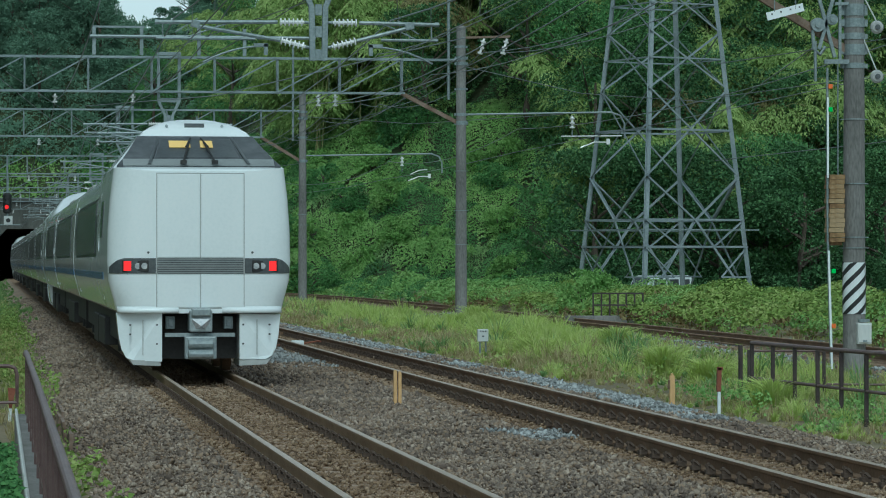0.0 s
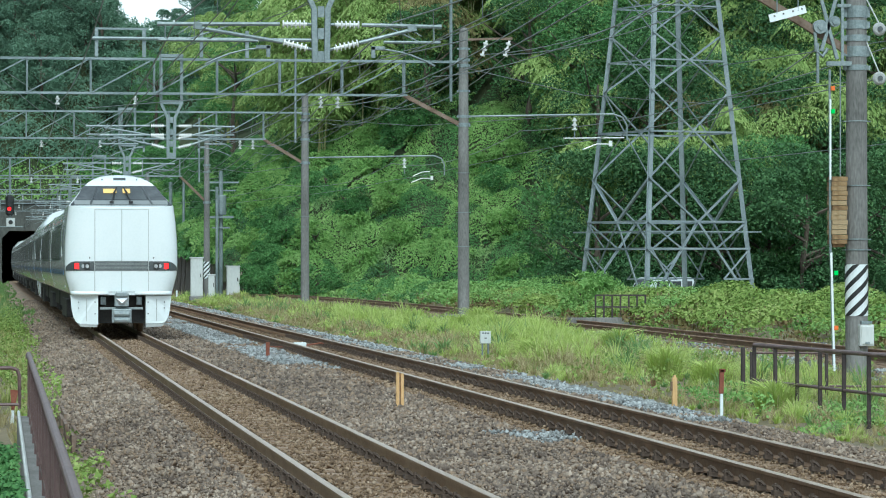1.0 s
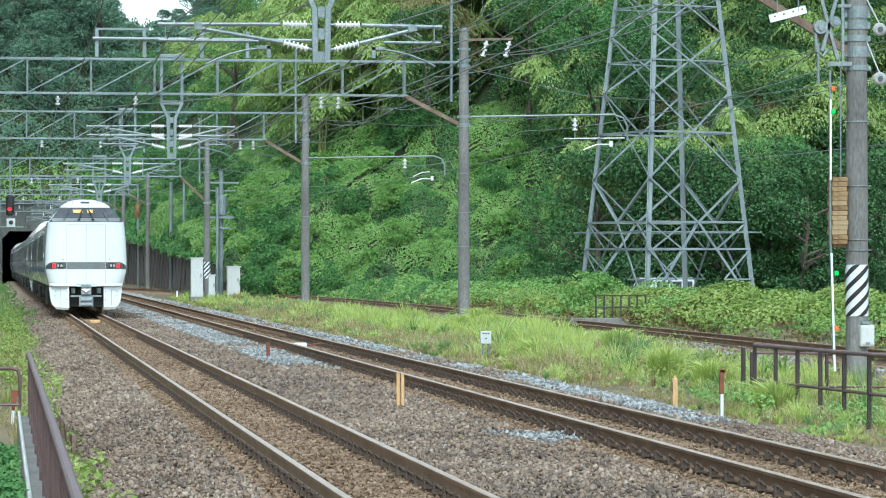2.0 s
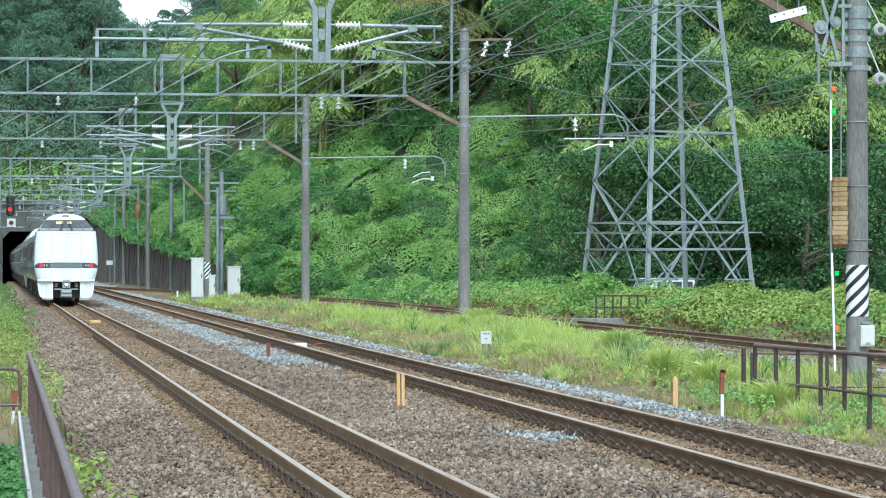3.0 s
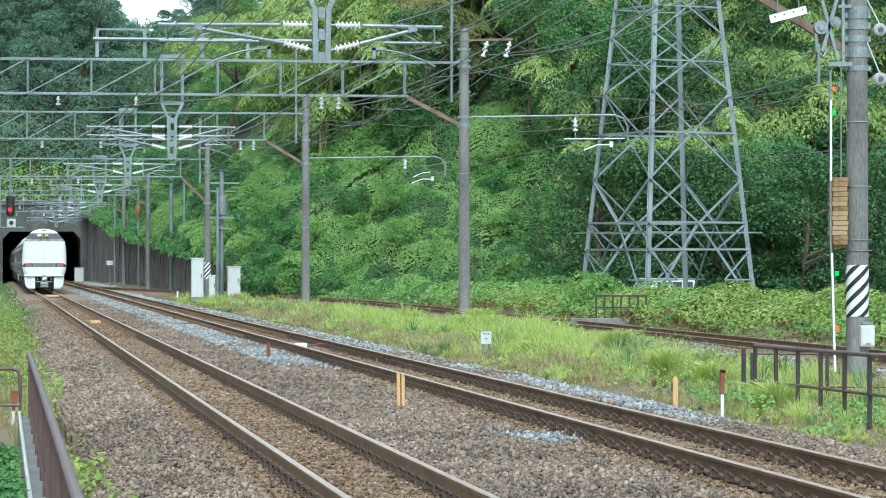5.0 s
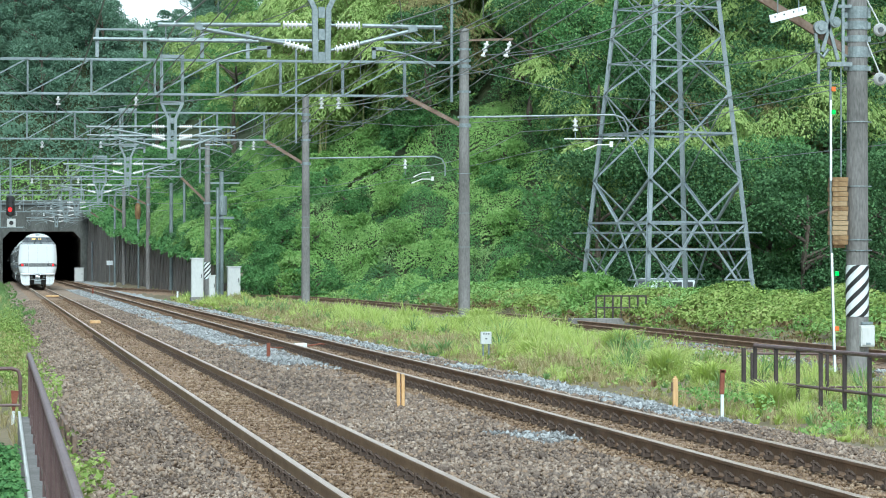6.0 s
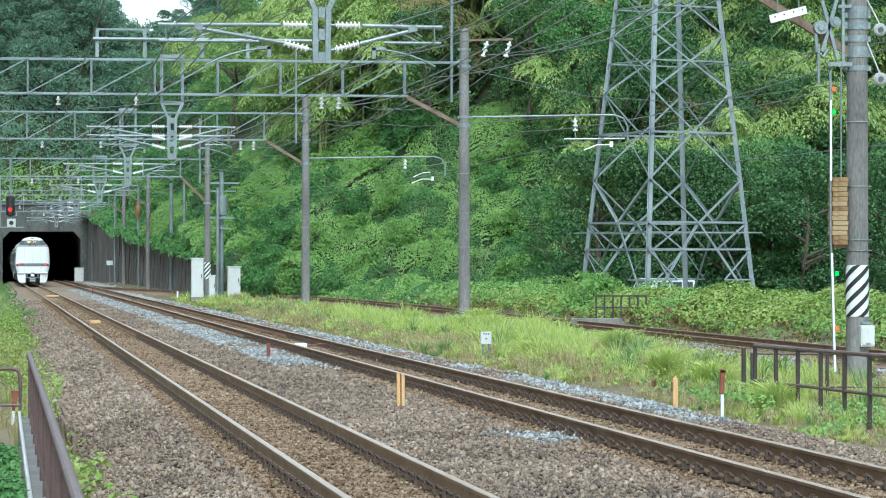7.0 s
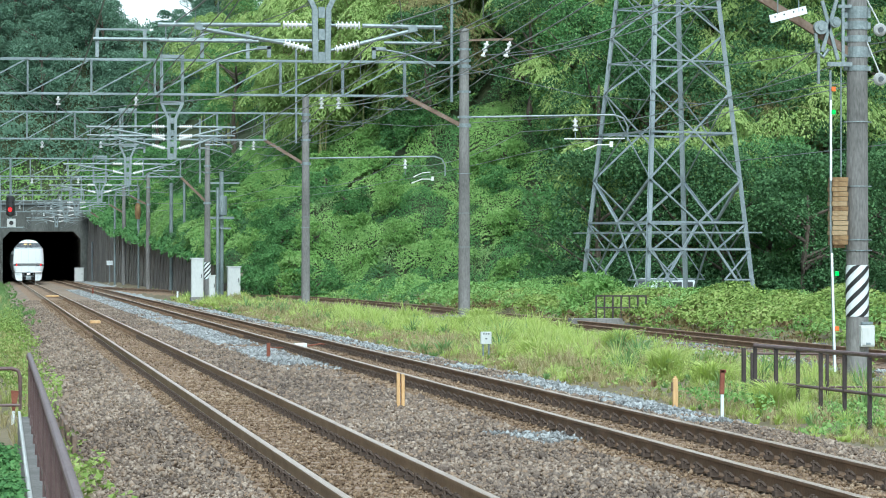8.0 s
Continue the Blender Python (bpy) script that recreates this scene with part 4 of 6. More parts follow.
part("rod", Build().tube([(0, 0, 6.3), (0, 0, 8.2)], 0.03, 6).tube([(0, 0, 4.4), (0, 0, 5.3)], 0.06, 6), M["steel"], fw)
jb = thing("junction_box", "small grey metal junction box strapped to the pole", "junction box", at=pose(16.0, 56.04, 0.2))
part("box", Build().box((0.06, 0, 0.26), (0.27, 0.14, 0.4)), M["cabinet"], jb, bevel=0.015)
part("lid", Build().box((0.06, -0.075, 0.26), (0.23, 0.02, 0.34)), M["cabinet"], jb, bevel=0.01)
part("latch", Build().box((0.06, -0.09, 0.12), (0.08, 0.02, 0.04)), M["steel"], jb)
part("strap", Build().box((0.06, 0.0, 0.5), (0.2, 0.1, 0.05)), M["steel"], jb)
for z, zt in ((6.17, 6.9), (5.25, 6.15)):
    st = thing("stay_insulator", "white porcelain stay insulator on a rod beside the pole", "insulator", at=pose(16.36, 56.2, z))
    part("disc", Build().tube([(0, -0.05, 0), (0, -0.02, 0), (0, 0.02, 0), (0, 0.05, 0)], [0.09, 0.125, 0.125, 0.09], 18), M["skirt"], st)
    part("hub", Build().tube([(0, -0.08, 0), (0, 0.08, 0)], 0.05, 12), M["lamp_band"], st)
    part("rod", Build().tube([(0, 0, 0.1), (-0.34, 0, zt - z)], 0.014, 6), M["cabinet"], st)
plate = thing("sign_plate", "tilted white plate with illegible marks hanging under the gantry", "sign", at=pose(14.55, 56.0, 6.42))
part("plate", Build().box((0, 0, 0), (0.72, 0.02, 0.15), Matrix.Rotation(radians(-15), 3, "Y")), M["white_paint"], plate)
part("hanger_rod", Build().tube([(-0.2, 0, 0.0), (-0.2, 0, 1.3)], 0.012, 6).tube([(0.2, 0, 0.05), (0.2, 0, 1.3)], 0.012, 6), M["steel"], plate)
for x in (-0.25, -0.08, 0.1, 0.27):
    part("dark_bar", Build().box((x, -0.013, x * 0.268 + 0.02), (0.03, 0.006, 0.03)), M["lamp_band"], plate)


# ---- lattice tower ----
def tower():
    c = V(10.1, 140.0)
    t = thing("transmission_tower", "grey-green steel lattice power pylon behind the siding", "pylon", at=pose(c.x, c.y, 0))
    right_way, fwd = Vector((CT, -ST, 0)), Vector((ST, CT, 0))
    half = lambda z: np.interp(z, [0.0, 13.7, 22, 34], [4.12, 2.36, 1.5, 1.0])
    corner = lambda k, z: (right_way * [0.958, -0.287, -0.958, 0.287][k] + fwd * [-0.287, -0.958, 0.287, 0.958][k]) * float(half(z)) + Vector((0, 0, z))
    nodes = [5.6, 9.5, 12.05, 14.4, 16.6, 18.7, 20.7, 22.6, 24.5, 26.5, 28.5, 31.0, 34.0]
    for k in range(4):
        part("leg", Build().angle(corner(k, -0.8), corner(k, 13.7), 0.2, 0.03), M["tower_steel"], t)
        part("upper_leg", Build().angle(corner(k, 13.7), corner(k, 34), 0.16, 0.025), M["tower_steel"], t)
        part("footing", Build().tube([corner(k, -0.9), corner(k, -0.3)], [0.4, 0.3], 10), M["concrete"], t)
    for k in range(4):
        j = (k + 1) % 4
        m = lambda z: (corner(k, z) + corner(j, z)) / 2
        lerp = lambda z, u: corner(k, z).lerp(corner(j, z), u)
        for z in (3.65, 2.45, 7.65, 10.85, 13.3, 15.5, 17.7, 19.8, 21.7, 23.6, 25.5, 28.5, 31.0):
            part("horizontal", Build().angle(corner(k, z), corner(j, z), 0.085 if z < 8 else 0.065), M["tower_steel"], t)
        part("diagonal", Build().angle(corner(k, 5.6), m(3.65), 0.11), M["tower_steel"], t)
        part("diagonal", Build().angle(corner(j, 5.6), m(3.65), 0.11), M["tower_steel"], t)
        part("diagonal", Build().angle(corner(k, -0.3), m(3.65), 0.1), M["tower_steel"], t)
        part("diagonal", Build().angle(corner(j, -0.3), m(3.65), 0.1), M["tower_steel"], t)
        part("diagonal", Build().angle(corner(k, 1.1), corner(j, 1.1) * 0.28 + corner(k, 1.1) * 0.72, 0.07), M["tower_steel"], t)
        part("diagonal", Build().angle(corner(j, 1.1), corner(k, 1.1) * 0.28 + corner(j, 1.1) * 0.72, 0.07), M["tower_steel"], t)
        part("diagonal", Build().angle(lerp(1.1, 0.28), lerp(2.45, 0.0), 0.06), M["tower_steel"], t)
        part("diagonal", Build().angle(lerp(1.1, 0.72), lerp(2.45, 1.0), 0.06), M["tower_steel"], t)
        part("diagonal", Build().angle(lerp(2.45, 0.33), lerp(3.65, 0.0), 0.07), M["tower_steel"], t)
        part("diagonal", Build().angle(lerp(2.45, 0.67), lerp(3.65, 1.0), 0.07), M["tower_steel"], t)
        for z0, z1 in zip(nodes[:-1], nodes[1:]):
            part("diagonal", Build().angle(corner(k, z0), corner(j, z1), 0.07 if z0 < 10 else 0.058), M["tower_steel"], t)
            part("diagonal", Build().angle(corner(j, z0), corner(k, z1), 0.07 if z0 < 10 else 0.058), M["tower_steel"], t)
    frame_bar = [(corner(k, 3.2) - Vector((0, 0, 3.2))) * 1.16 + Vector((0, 0, 3.2)) for k in range(4)]
    for k in range(4):
        part("climbing_guard", Build().beam(frame_bar[k], frame_bar[(k + 1) % 4], 0.1, 0.06), M["steel"], t, "spiked guard frame round the legs")
    part("yellow_mark", Build().beam(corner(1, 0.3) + Vector((0, -0.03, 0)), corner(1, 0.7) + Vector((0, -0.03, 0)), 0.16), M["ochre"], t, "yellow foot mark")
    part("yellow_mark", Build().beam(corner(0, 0.3) + Vector((0, -0.03, 0)), corner(0, 0.7) + Vector((0, -0.03, 0)), 0.16), M["ochre"], t, "yellow foot mark")
    return t


tower()
for z, x in ((9.1, 0.0), (6.3, 0.0), (10.6, 0.0)):
    c = V(12.3, 138.5)
    wire("thick dark line with insulators near the pylon", [(c.x, c.y, z), (40, 120, z + 0.8)], 0.02)


# ---- signal, cabinets, posts and stakes ----
sg = thing("railway_signal", "black railway signal showing a red light", "signal", at=pose(0.95, 183.6, 0))
part("head", Build().tube([(0, 0, 4.6), (0, 0, 4.7), (0, 0, 5.7), (0, 0, 5.8)], [0.15, 0.25, 0.25, 0.15], 16), M["black_paint"], sg, "black rounded signal head")
part("red_light", Build().tube([(-0.03, -0.23, 4.98), (-0.03, -0.28, 4.98)], 0.12, 16), M["red_lamp"], sg, "lit red signal lamp")
for z in (5.25, 5.5):
    part("hood", Build().tube([(0, -0.28, z), (0, -0.5, z)], 0.12, 12), M["black_paint"], sg)
part("mast", Build().tube([(0, 0.1, 3.9), (0, 0.1, 8.0)], 0.06, 8).beam((-0.6, 0.1, 3.95), (0.75, 0.1, 3.95), 0.06).beam((-0.6, 0.1, 3.95), (-0.6, 0.1, 7.0), 0.05), M["steel"], sg)
part("route_box", Build().box((0.05, -0.05, 4.2), (0.5, 0.2, 0.5)), M["cabinet"], sg)
part("route_lamp", Build().tube([(0.05, -0.15, 4.2), (0.05, -0.2, 4.2)], 0.13, 12), M["black_paint"], sg)


def cabinet(x, y, w, d, h, label):
    t = thing("equipment_cabinet", label, "cabinet", at=pose(x, y, -0.35), group="trackside cabinets")
    part("plinth", Build().box((0, 0, 0.1), (w + 0.12, d + 0.12, 0.24)), M["concrete"], t)
    part("body", Build().box((0, 0, 0.2 + h / 2), (w, d, h)), M["cabinet"], t, bevel=0.02)
    part("roof", Build().box((0, 0, 0.22 + h), (w + 0.1, d + 0.1, 0.07)), M["cabinet"], t, bevel=0.02)
    part("door", Build().box((0, -d / 2 - 0.012, 0.22 + h / 2), (w - 0.1, 0.02, h - 0.12)), M["cabinet"], t, bevel=0.006)
    part("handle", Build().box((w * 0.32, -d / 2 - 0.04, 0.2 + h * 0.55), (0.04, 0.05, 0.22)), M["dark"], t)


q = V(-14.15, 182.0)
cabinet(q.x - 0.25, q.y, 0.7, 0.6, 2.25, "tall white trackside cabinet behind the striped pole")
cabinet(q.x + 0.55, q.y - 1.0, 0.36, 0.4, 1.25, "narrow white trackside cabinet beside the striped pole")
q = V(-12.8, 190.0)
cabinet(q.x, q.y, 0.78, 0.7, 1.75, "pale grey trackside cabinet near the hill")
q = V(-40.5, 344.0)
cabinet(q.x + 0.2, q.y, 1.0, 0.8, 1.5, "grey cabinet by the tunnel mouth")


def steel_post(px, d, h, r, label):
    q = V((px - 784) * d / 5500, d)
    t = thing("steel_post", label, "post", at=pose(q.x, q.y, -0.6), group="steel posts")
    part("tube", Build().tube([(0, 0, 0), (0, 0, h + 0.6)], r, 12), M["steel"], t)
    return t, q


tp, q = steel_post(392, 192, 7.5, 0.13, "steel post carrying a transformer near the cabinets")
part("transformer", Build().tube([(0, 0, 5.4), (0, 0, 6.6)], 0.34, 14), M["steel"], tp, "grey round transformer", bevel=0.03)
part("platform", Build().box((0, 0, 5.25), (1.5, 0.9, 0.14)).box((0, 0, 4.6), (1.1, 0.6, 0.1)), M["steel"], tp)
part("cross_arm", Build().beam((-1.0, 0, 7.4), (1.1, 0, 7.4), 0.1).beam((-0.8, 0, 6.9), (0.9, 0, 6.9), 0.08), M["steel"], tp)
steel_post(385, 191, 6.5, 0.09, "thin steel post beside the transformer")
steel_post(326, 215, 7.6, 0.09, "thin steel post by the retaining wall")
steel_post(303, 222, 7.6, 0.13, "stout steel post by the retaining wall")
steel_post(163, 335, 4.2, 0.08, "thin grey post by the retaining wall")
steel_post(245, 250, 8.0, 0.08, "thin steel post in front of the wall")
steel_post(203, 280, 8.0, 0.1, "steel post near the tunnel mouth")


def stake(px, py, h, w, mats, label, z=-0.25, name="marker_stake", tilt=0.0):
    """A stake whose foot is at height z, seen at a bearing and at a depth."""
    sc = (py - 467.5) / (1.8 - z)
    q = V((px - 784) / sc, 5500 / sc)
    t = thing(name, label, "stake", at=pose(q.x, q.y, z - 0.15, 0, tilt, 0), group="trackside stakes")
    return t


t = stake(709, 727, 0.45, 0.1, None, "split ochre wooden stake between the tracks")
part("board", Build().box((-0.033, 0, 0.36), (0.046, 0.08, 0.6)).tube([(-0.033, -0.04, 0.66), (-0.033, 0.04, 0.66)], 0.023, 8), M["ochre"], t, bevel=0.008)
part("board", Build().box((0.03, 0, 0.35), (0.046, 0.08, 0.58)).tube([(0.03, -0.04, 0.64), (0.03, 0.04, 0.64)], 0.023, 8), M["ochre"], t, bevel=0.008)
t = stake(475, 638, 0.35, 0.08, None, "short rust-red post beside pale ballast")
part("post", Build().box((0, 0, 0.27), (0.075, 0.08, 0.5)), M["rust_red"], t, bevel=0.006)
part("tie_rod", Build().beam((0.05, 0, 0.42), (0.32, 0.05, 0.42), 0.02), M["rust_red"], t)
t = stake(1195, 722, 0.4, 0.07, None, "pale ochre wooden stake at the ballast edge", -0.4)
part("board", Build().box((0, 0, 0.33), (0.08, 0.06, 0.54)).box((0, 0, 0.61), (0.04, 0.05, 0.05)), M["ochre"], t, bevel=0.008)
part("knot", Build().box((-0.05, -0.01, 0.47), (0.03, 0.04, 0.14)), M["rail"], t)
t = stake(1278, 738, 0.65, 0.08, None, "stake with a rusty top and white foot", -0.45)
part("top", Build().box((0, 0, 0.66), (0.065, 0.06, 0.36), Matrix.Rotation(0.03, 3, "Y")).box((0.015, 0, 0.82), (0.085, 0.06, 0.05)), M["rust_red"], t, bevel=0.006)
part("foot", Build().box((0, 0, 0.3), (0.045, 0.05, 0.5)), M["white_paint"], t, bevel=0.006)
t = stake(21, 752, 0.65, 0.08, None, "leaning stake with a rusty flared top", -0.6, tilt=4)
part("top", Build().add([(-0.02, -0.02, 0.35), (0.02, -0.02, 0.35), (0.06, -0.02, 0.66), (-0.06, -0.02, 0.66), (-0.02, 0.02, 0.35), (0.02, 0.02, 0.35), (0.06, 0.02, 0.66), (-0.06, 0.02, 0.66)],
                        [(0, 1, 2, 3), (7, 6, 5, 4), (0, 4, 5, 1), (1, 5, 6, 2), (2, 6, 7, 3), (3, 7, 4, 0)]), M["rust_red"], t)
part("foot", Build().box((0, 0, 0.18), (0.045, 0.04, 0.36)), M["white_paint"], t)
for px, py, h, z in ((565, 526, 0.45, -0.3), (890, 541, 0.35, -0.2), (1001, 531, 0.7, -0.1), (314, 527, 0.4, -0.3), (164, 523, 0.5, -0.25)):
    t = stake(px, py, h, 0.1, None, "small white marker post in the grass", z)
    part("post", Build().box((0, 0, 0.15 + h / 2), (0.11, 0.1, h)), M["white_paint"] if px != 164 else M["rust_red"], t, bevel=0.01)
t = stake(860, 633, 0.6, 0.1, None, "small pale sign box on twin legs in the grass", -0.45, "sign_post")
part("plate", Build().box((0, 0, 0.62), (0.26, 0.1, 0.3)), M["cabinet"], t, "pale plate with illegible writing", bevel=0.012)
for x in (-0.06, 0.0, 0.06):
    part("text_bar", Build().box((x, -0.054, 0.72), (0.035, 0.006, 0.03)), M["lamp_band"], t)
part("emblem", Build().box((0.0, -0.054, 0.6), (0.05, 0.006, 0.03)), M["lamp_band"], t)
for x in (-0.07, 0.07):
    part("leg", Build().tube([(x, 0, 0), (x, 0, 0.5)], 0.022, 6), M["steel"], t)
t = stake(194, 507, 1.6, 0.1, None, "small white notice on a thin post by the wall", -0.3, "notice_post")
part("leg", Build().tube([(0, 0, 0), (0, 0, 2.3)], 0.04, 6), M["steel"], t)
part("plate", Build().box((0, -0.05, 2.35), (0.6, 0.04, 0.42)), M["white_paint"], t, "small white notice plate")
wb = thing("track_box", "small white box lying between the rails", "track box", at=pose(7.1, 72.5, -0.17))
part("case", Build().box((0, 0, 0.06), (0.3, 0.24, 0.12)), M["white_paint"], wb, bevel=0.02)
part("cable", Build().tube([(0.15, 0, 0.05), (0.5, 0.1, 0.1), (0.85, 0.0, 0.02)], 0.02, 6), M["rust_red"], wb)
wb = thing("track_box", "small tan device lying between the far rails", "track box", at=pose(3.3, 103, -0.17))
part("case", Build().box((0, 0, 0.06), (0.35, 0.3, 0.1)), M["ochre"], wb, bevel=0.02)
wb = thing("track_box", "long tan cover between the rails before the tunnel", "track box", at=pose(3.5, 186, -0.17))
part("case", Build().box((0, 0, 0.06), (0.9, 1.6, 0.1)), M["ochre"], wb, bevel=0.02)


# ---- fences ----
def railing(name, label, p, q, posts, height, mids, post_w=0.05, rail_r=0.03, at_z=-0.5):
    """A brown metal railing from p to q, standing on at_z."""
    p, q = Vector((*p, 0)), Vector((*q, 0))
    t = thing(name, label, "railing", at=pose(p.x, p.y, at_z))
    way = q - p
    for i in range(posts):
        u = i / (posts - 1)
        part("post", Build().box(way * u + Vector((0, 0, height / 2)), (post_w, post_w, height)), M["dark_brown"], t, bevel=0.005)
    for m in mids:
        part("rail", Build().tube([Vector((0, 0, height * m)), way + Vector((0, 0, height * m))], rail_r if m == 1 else rail_r * 0.75, 10), M["brown_paint"], t)
    return t


fr = railing("railing", "brown metal railing beside the second track", (11.83, 47.6), (12.77, 34.1), 14, 1.1, (1.0, 0.5), 0.055, 0.033, -0.58)
railing("railing", "short brown metal railing set back from the ballast", (12.55, 50.7), (16.15, 49.7), 4, 0.92, (0.98, 0.38), 0.05, 0.026, -0.6)
part("end_post", Build().box((-0.06, 0.5, 0.72), (0.05, 0.1, 0.66)), M["dark_brown"], fr)
p0, p1 = V(5.1, 103.0), V(6.75, 103.0)
cul = thing("culvert_head", "low concrete culvert head with a small railing", "culvert", at=pose(p0.x, p0.y, -0.6))
way = p1 - p0
part("slab", Build().box(way * 0.35 + Vector((0, 0, 0.3)), (3.0, 0.6, 0.6)), M["concrete"], cul, bevel=0.02)
for i in range(7):
    part("post", Build().box(way * (i / 6) + Vector((0, 0.1, 0.95)), (0.05, 0.05, 0.8)), M["dark_brown"], cul)
for z in (1.34, 0.95):
    part("rail", Build().beam(Vector((0, 0.1, z)), way + Vector((0, 0.1, z)), 0.05), M["dark_brown"], cul)

# left fence: close-set bars on a concrete kerb, seen nearly end-on
lf = thing("fence", "brown bar fence with a rounded top rail on a concrete kerb", "fence", at=pose(0.4, 5.0, 0, 0, 0, -0.11))
part("top_rail", Build().tube([(0, 0, 0.6), (0, 25, 0.6), (-0.012, 36.3, 0.6), (-0.01, 36.5, 0.56)], 0.035, 12), M["brown_paint"], lf)
part("bottom_rail", Build().box((0, 18.2, -0.1), (0.03, 36.4, 0.04)), M["brown_paint"], lf)
bar = Build().box((0, 0, 0.24), (0.022, 0.022, 0.68)).mesh("bar", [M["brown_paint"]])
for i in range(281):
    part("bar", bar, M["brown_paint"], lf, at=pose(0, 0.2 + i * 0.129, 0))
post = Build().box((0, 0, 0.1), (0.05, 0.06, 1.0)).mesh("post", [M["brown_paint"]])
for i in range(19):
    part("post", post, M["brown_paint"], lf, at=pose(0, 0.2 + i * 2.0, 0))
part("kerb", Build().box((-0.06, 18.2, -0.42), (0.2, 36.6, 0.4)), M["concrete"], lf, "weathered concrete kerb", bevel=0.015)
part("conduit", Build().tube([(-0.14, 0, -0.16), (-0.14, 18, -0.15), (-0.14, 36.4, -0.16)], 0.02, 8), M["cabinet"], lf, "pale conduit pipe")
gate = thing("tube_barrier", "brown bent-tube barrier behind the fence", "barrier", at=pose(0.38, 46.2, -0.6))
part("frame", Build().tube([(-3.0, 0, 0.86), (-0.12, 0, 0.86), (-0.03, 0, 0.83), (0, 0, 0.74), (0, 0, 0.0)], 0.03, 10), M["brown_paint"], gate)
part("lower_rail", Build().tube([(-3.0, 0, 0.32), (0, 0, 0.32)], 0.022, 8), M["brown_paint"], gate)
part("leg", Build().tube([(-2.6, 0, 0), (-2.6, 0, 0.86)], 0.03, 8), M["brown_paint"], gate)
sh = thing("plank_edge", "broken dark boards holding the ballast edge", "edging", at=pose(0.95, 38, -0.5))
for i in range(7):
    part("board", Build().box((0.05 * math.sin(i * 1.7), i * 1.35, 0.12), (0.04, 1.2, 0.24), Matrix.Rotation(0.1 * math.sin(i * 2.3), 3, "Y")), M["rust_bar"], sh)

# white van parked under the pylon
q = V(10.75, 152.0)
van = thing("van", "small white van parked behind the bushes under the pylon", "van", at=pose(q.x - 0.1, q.y, -0.72, 0, 0, -62))
prof = [(-1.6, 0.3), (-1.6, 0.95), (-1.35, 1.1), (-0.95, 1.75), (-0.7, 1.83), (1.5, 1.83), (1.62, 1.7), (1.66, 0.9), (1.64, 0.3)]
n = len(prof)
b = Build().add([(-0.7, y, z) for y, z in prof] + [(0.7, y, z) for y, z in prof], [tuple(range(n)), tuple(reversed(range(n, 2 * n)))] + [(k, k + n, (k + 1) % n + n, (k + 1) % n) for k in range(n)])
part("body", b, M["white_paint"], van, bevel=0.05)
part("windscreen", Build().beam((0, -1.31, 1.16), (0, -0.98, 1.7), 1.2, 0.02), M["glass"], van)
for sx in (-1, 1):
    for y0, y1 in ((-0.8, -0.05), (0.05, 0.75), (0.85, 1.45)):
        part("side_window", Build().box((sx * 0.705, (y0 + y1) / 2, 1.42), (0.02, y1 - y0, 0.45)), M["glass"], van)
    for y in (-1.0, 1.05):
        wheel = part("wheel", Build().tube([(sx * 0.55, y, 0.27), (sx * 0.71, y, 0.27)], 0.27, 18), M["dark"], van)
        part("rim", Build().tube([(sx * 0.7, y, 0.27), (sx * 0.72, y, 0.27)], 0.15, 12), M["steel"], wheel)


# ---- plants ----
M["bark"] = material("bark", [(0.05, 0.04, 0.03), (0.1, 0.08, 0.06), (0.16, 0.13, 0.1)], 3, 25, 0.9, stretch=(1, 1, 0.2))
M["culm"] = material("bamboo_culm", [(0.16, 0.18, 0.06), (0.26, 0.27, 0.1), (0.34, 0.33, 0.15)], 3, 15, 0.5)
M["vine"] = material("vine_leaf", [(0.13, 0.26, 0.065), (0.24, 0.42, 0.115), (0.37, 0.53, 0.19)], 0.3, 1.3, 0.7, spec=0.3, island=0.22, bump=0, translucent=0.25)
M["dry_leaf"] = material("dry_leaf", [(0.10, 0.07, 0.025), (0.18, 0.13, 0.05), (0.22, 0.2, 0.07)], 0.3, 2, 0.7, island=0.4, bump=0, translucent=0.2)
M["olive_leaf"] = material("olive_leaf", [(0.13, 0.12, 0.045), (0.22, 0.2, 0.075), (0.3, 0.29, 0.12)], 0.3, 2, 0.75, island=0.4, bump=0, translucent=0.25)
M["bank_vine"] = material("bank_vine", [(0.13, 0.22, 0.045), (0.27, 0.38, 0.09), (0.42, 0.5, 0.17)], 0.3, 1.4, 0.7, spec=0.3, island=0.25, bump=0, translucent=0.25)
M["slope_blade"] = material("slope_blade", [(0.12, 0.24, 0.07), (0.2, 0.34, 0.11), (0.3, 0.42, 0.17)], 0.3, 1.4, 0.7, island=0.25, bump=0, translucent=0.25)


def unit(v):
    return v / np.maximum(np.linalg.norm(v, axis=1, keepdims=True), 1e-9)


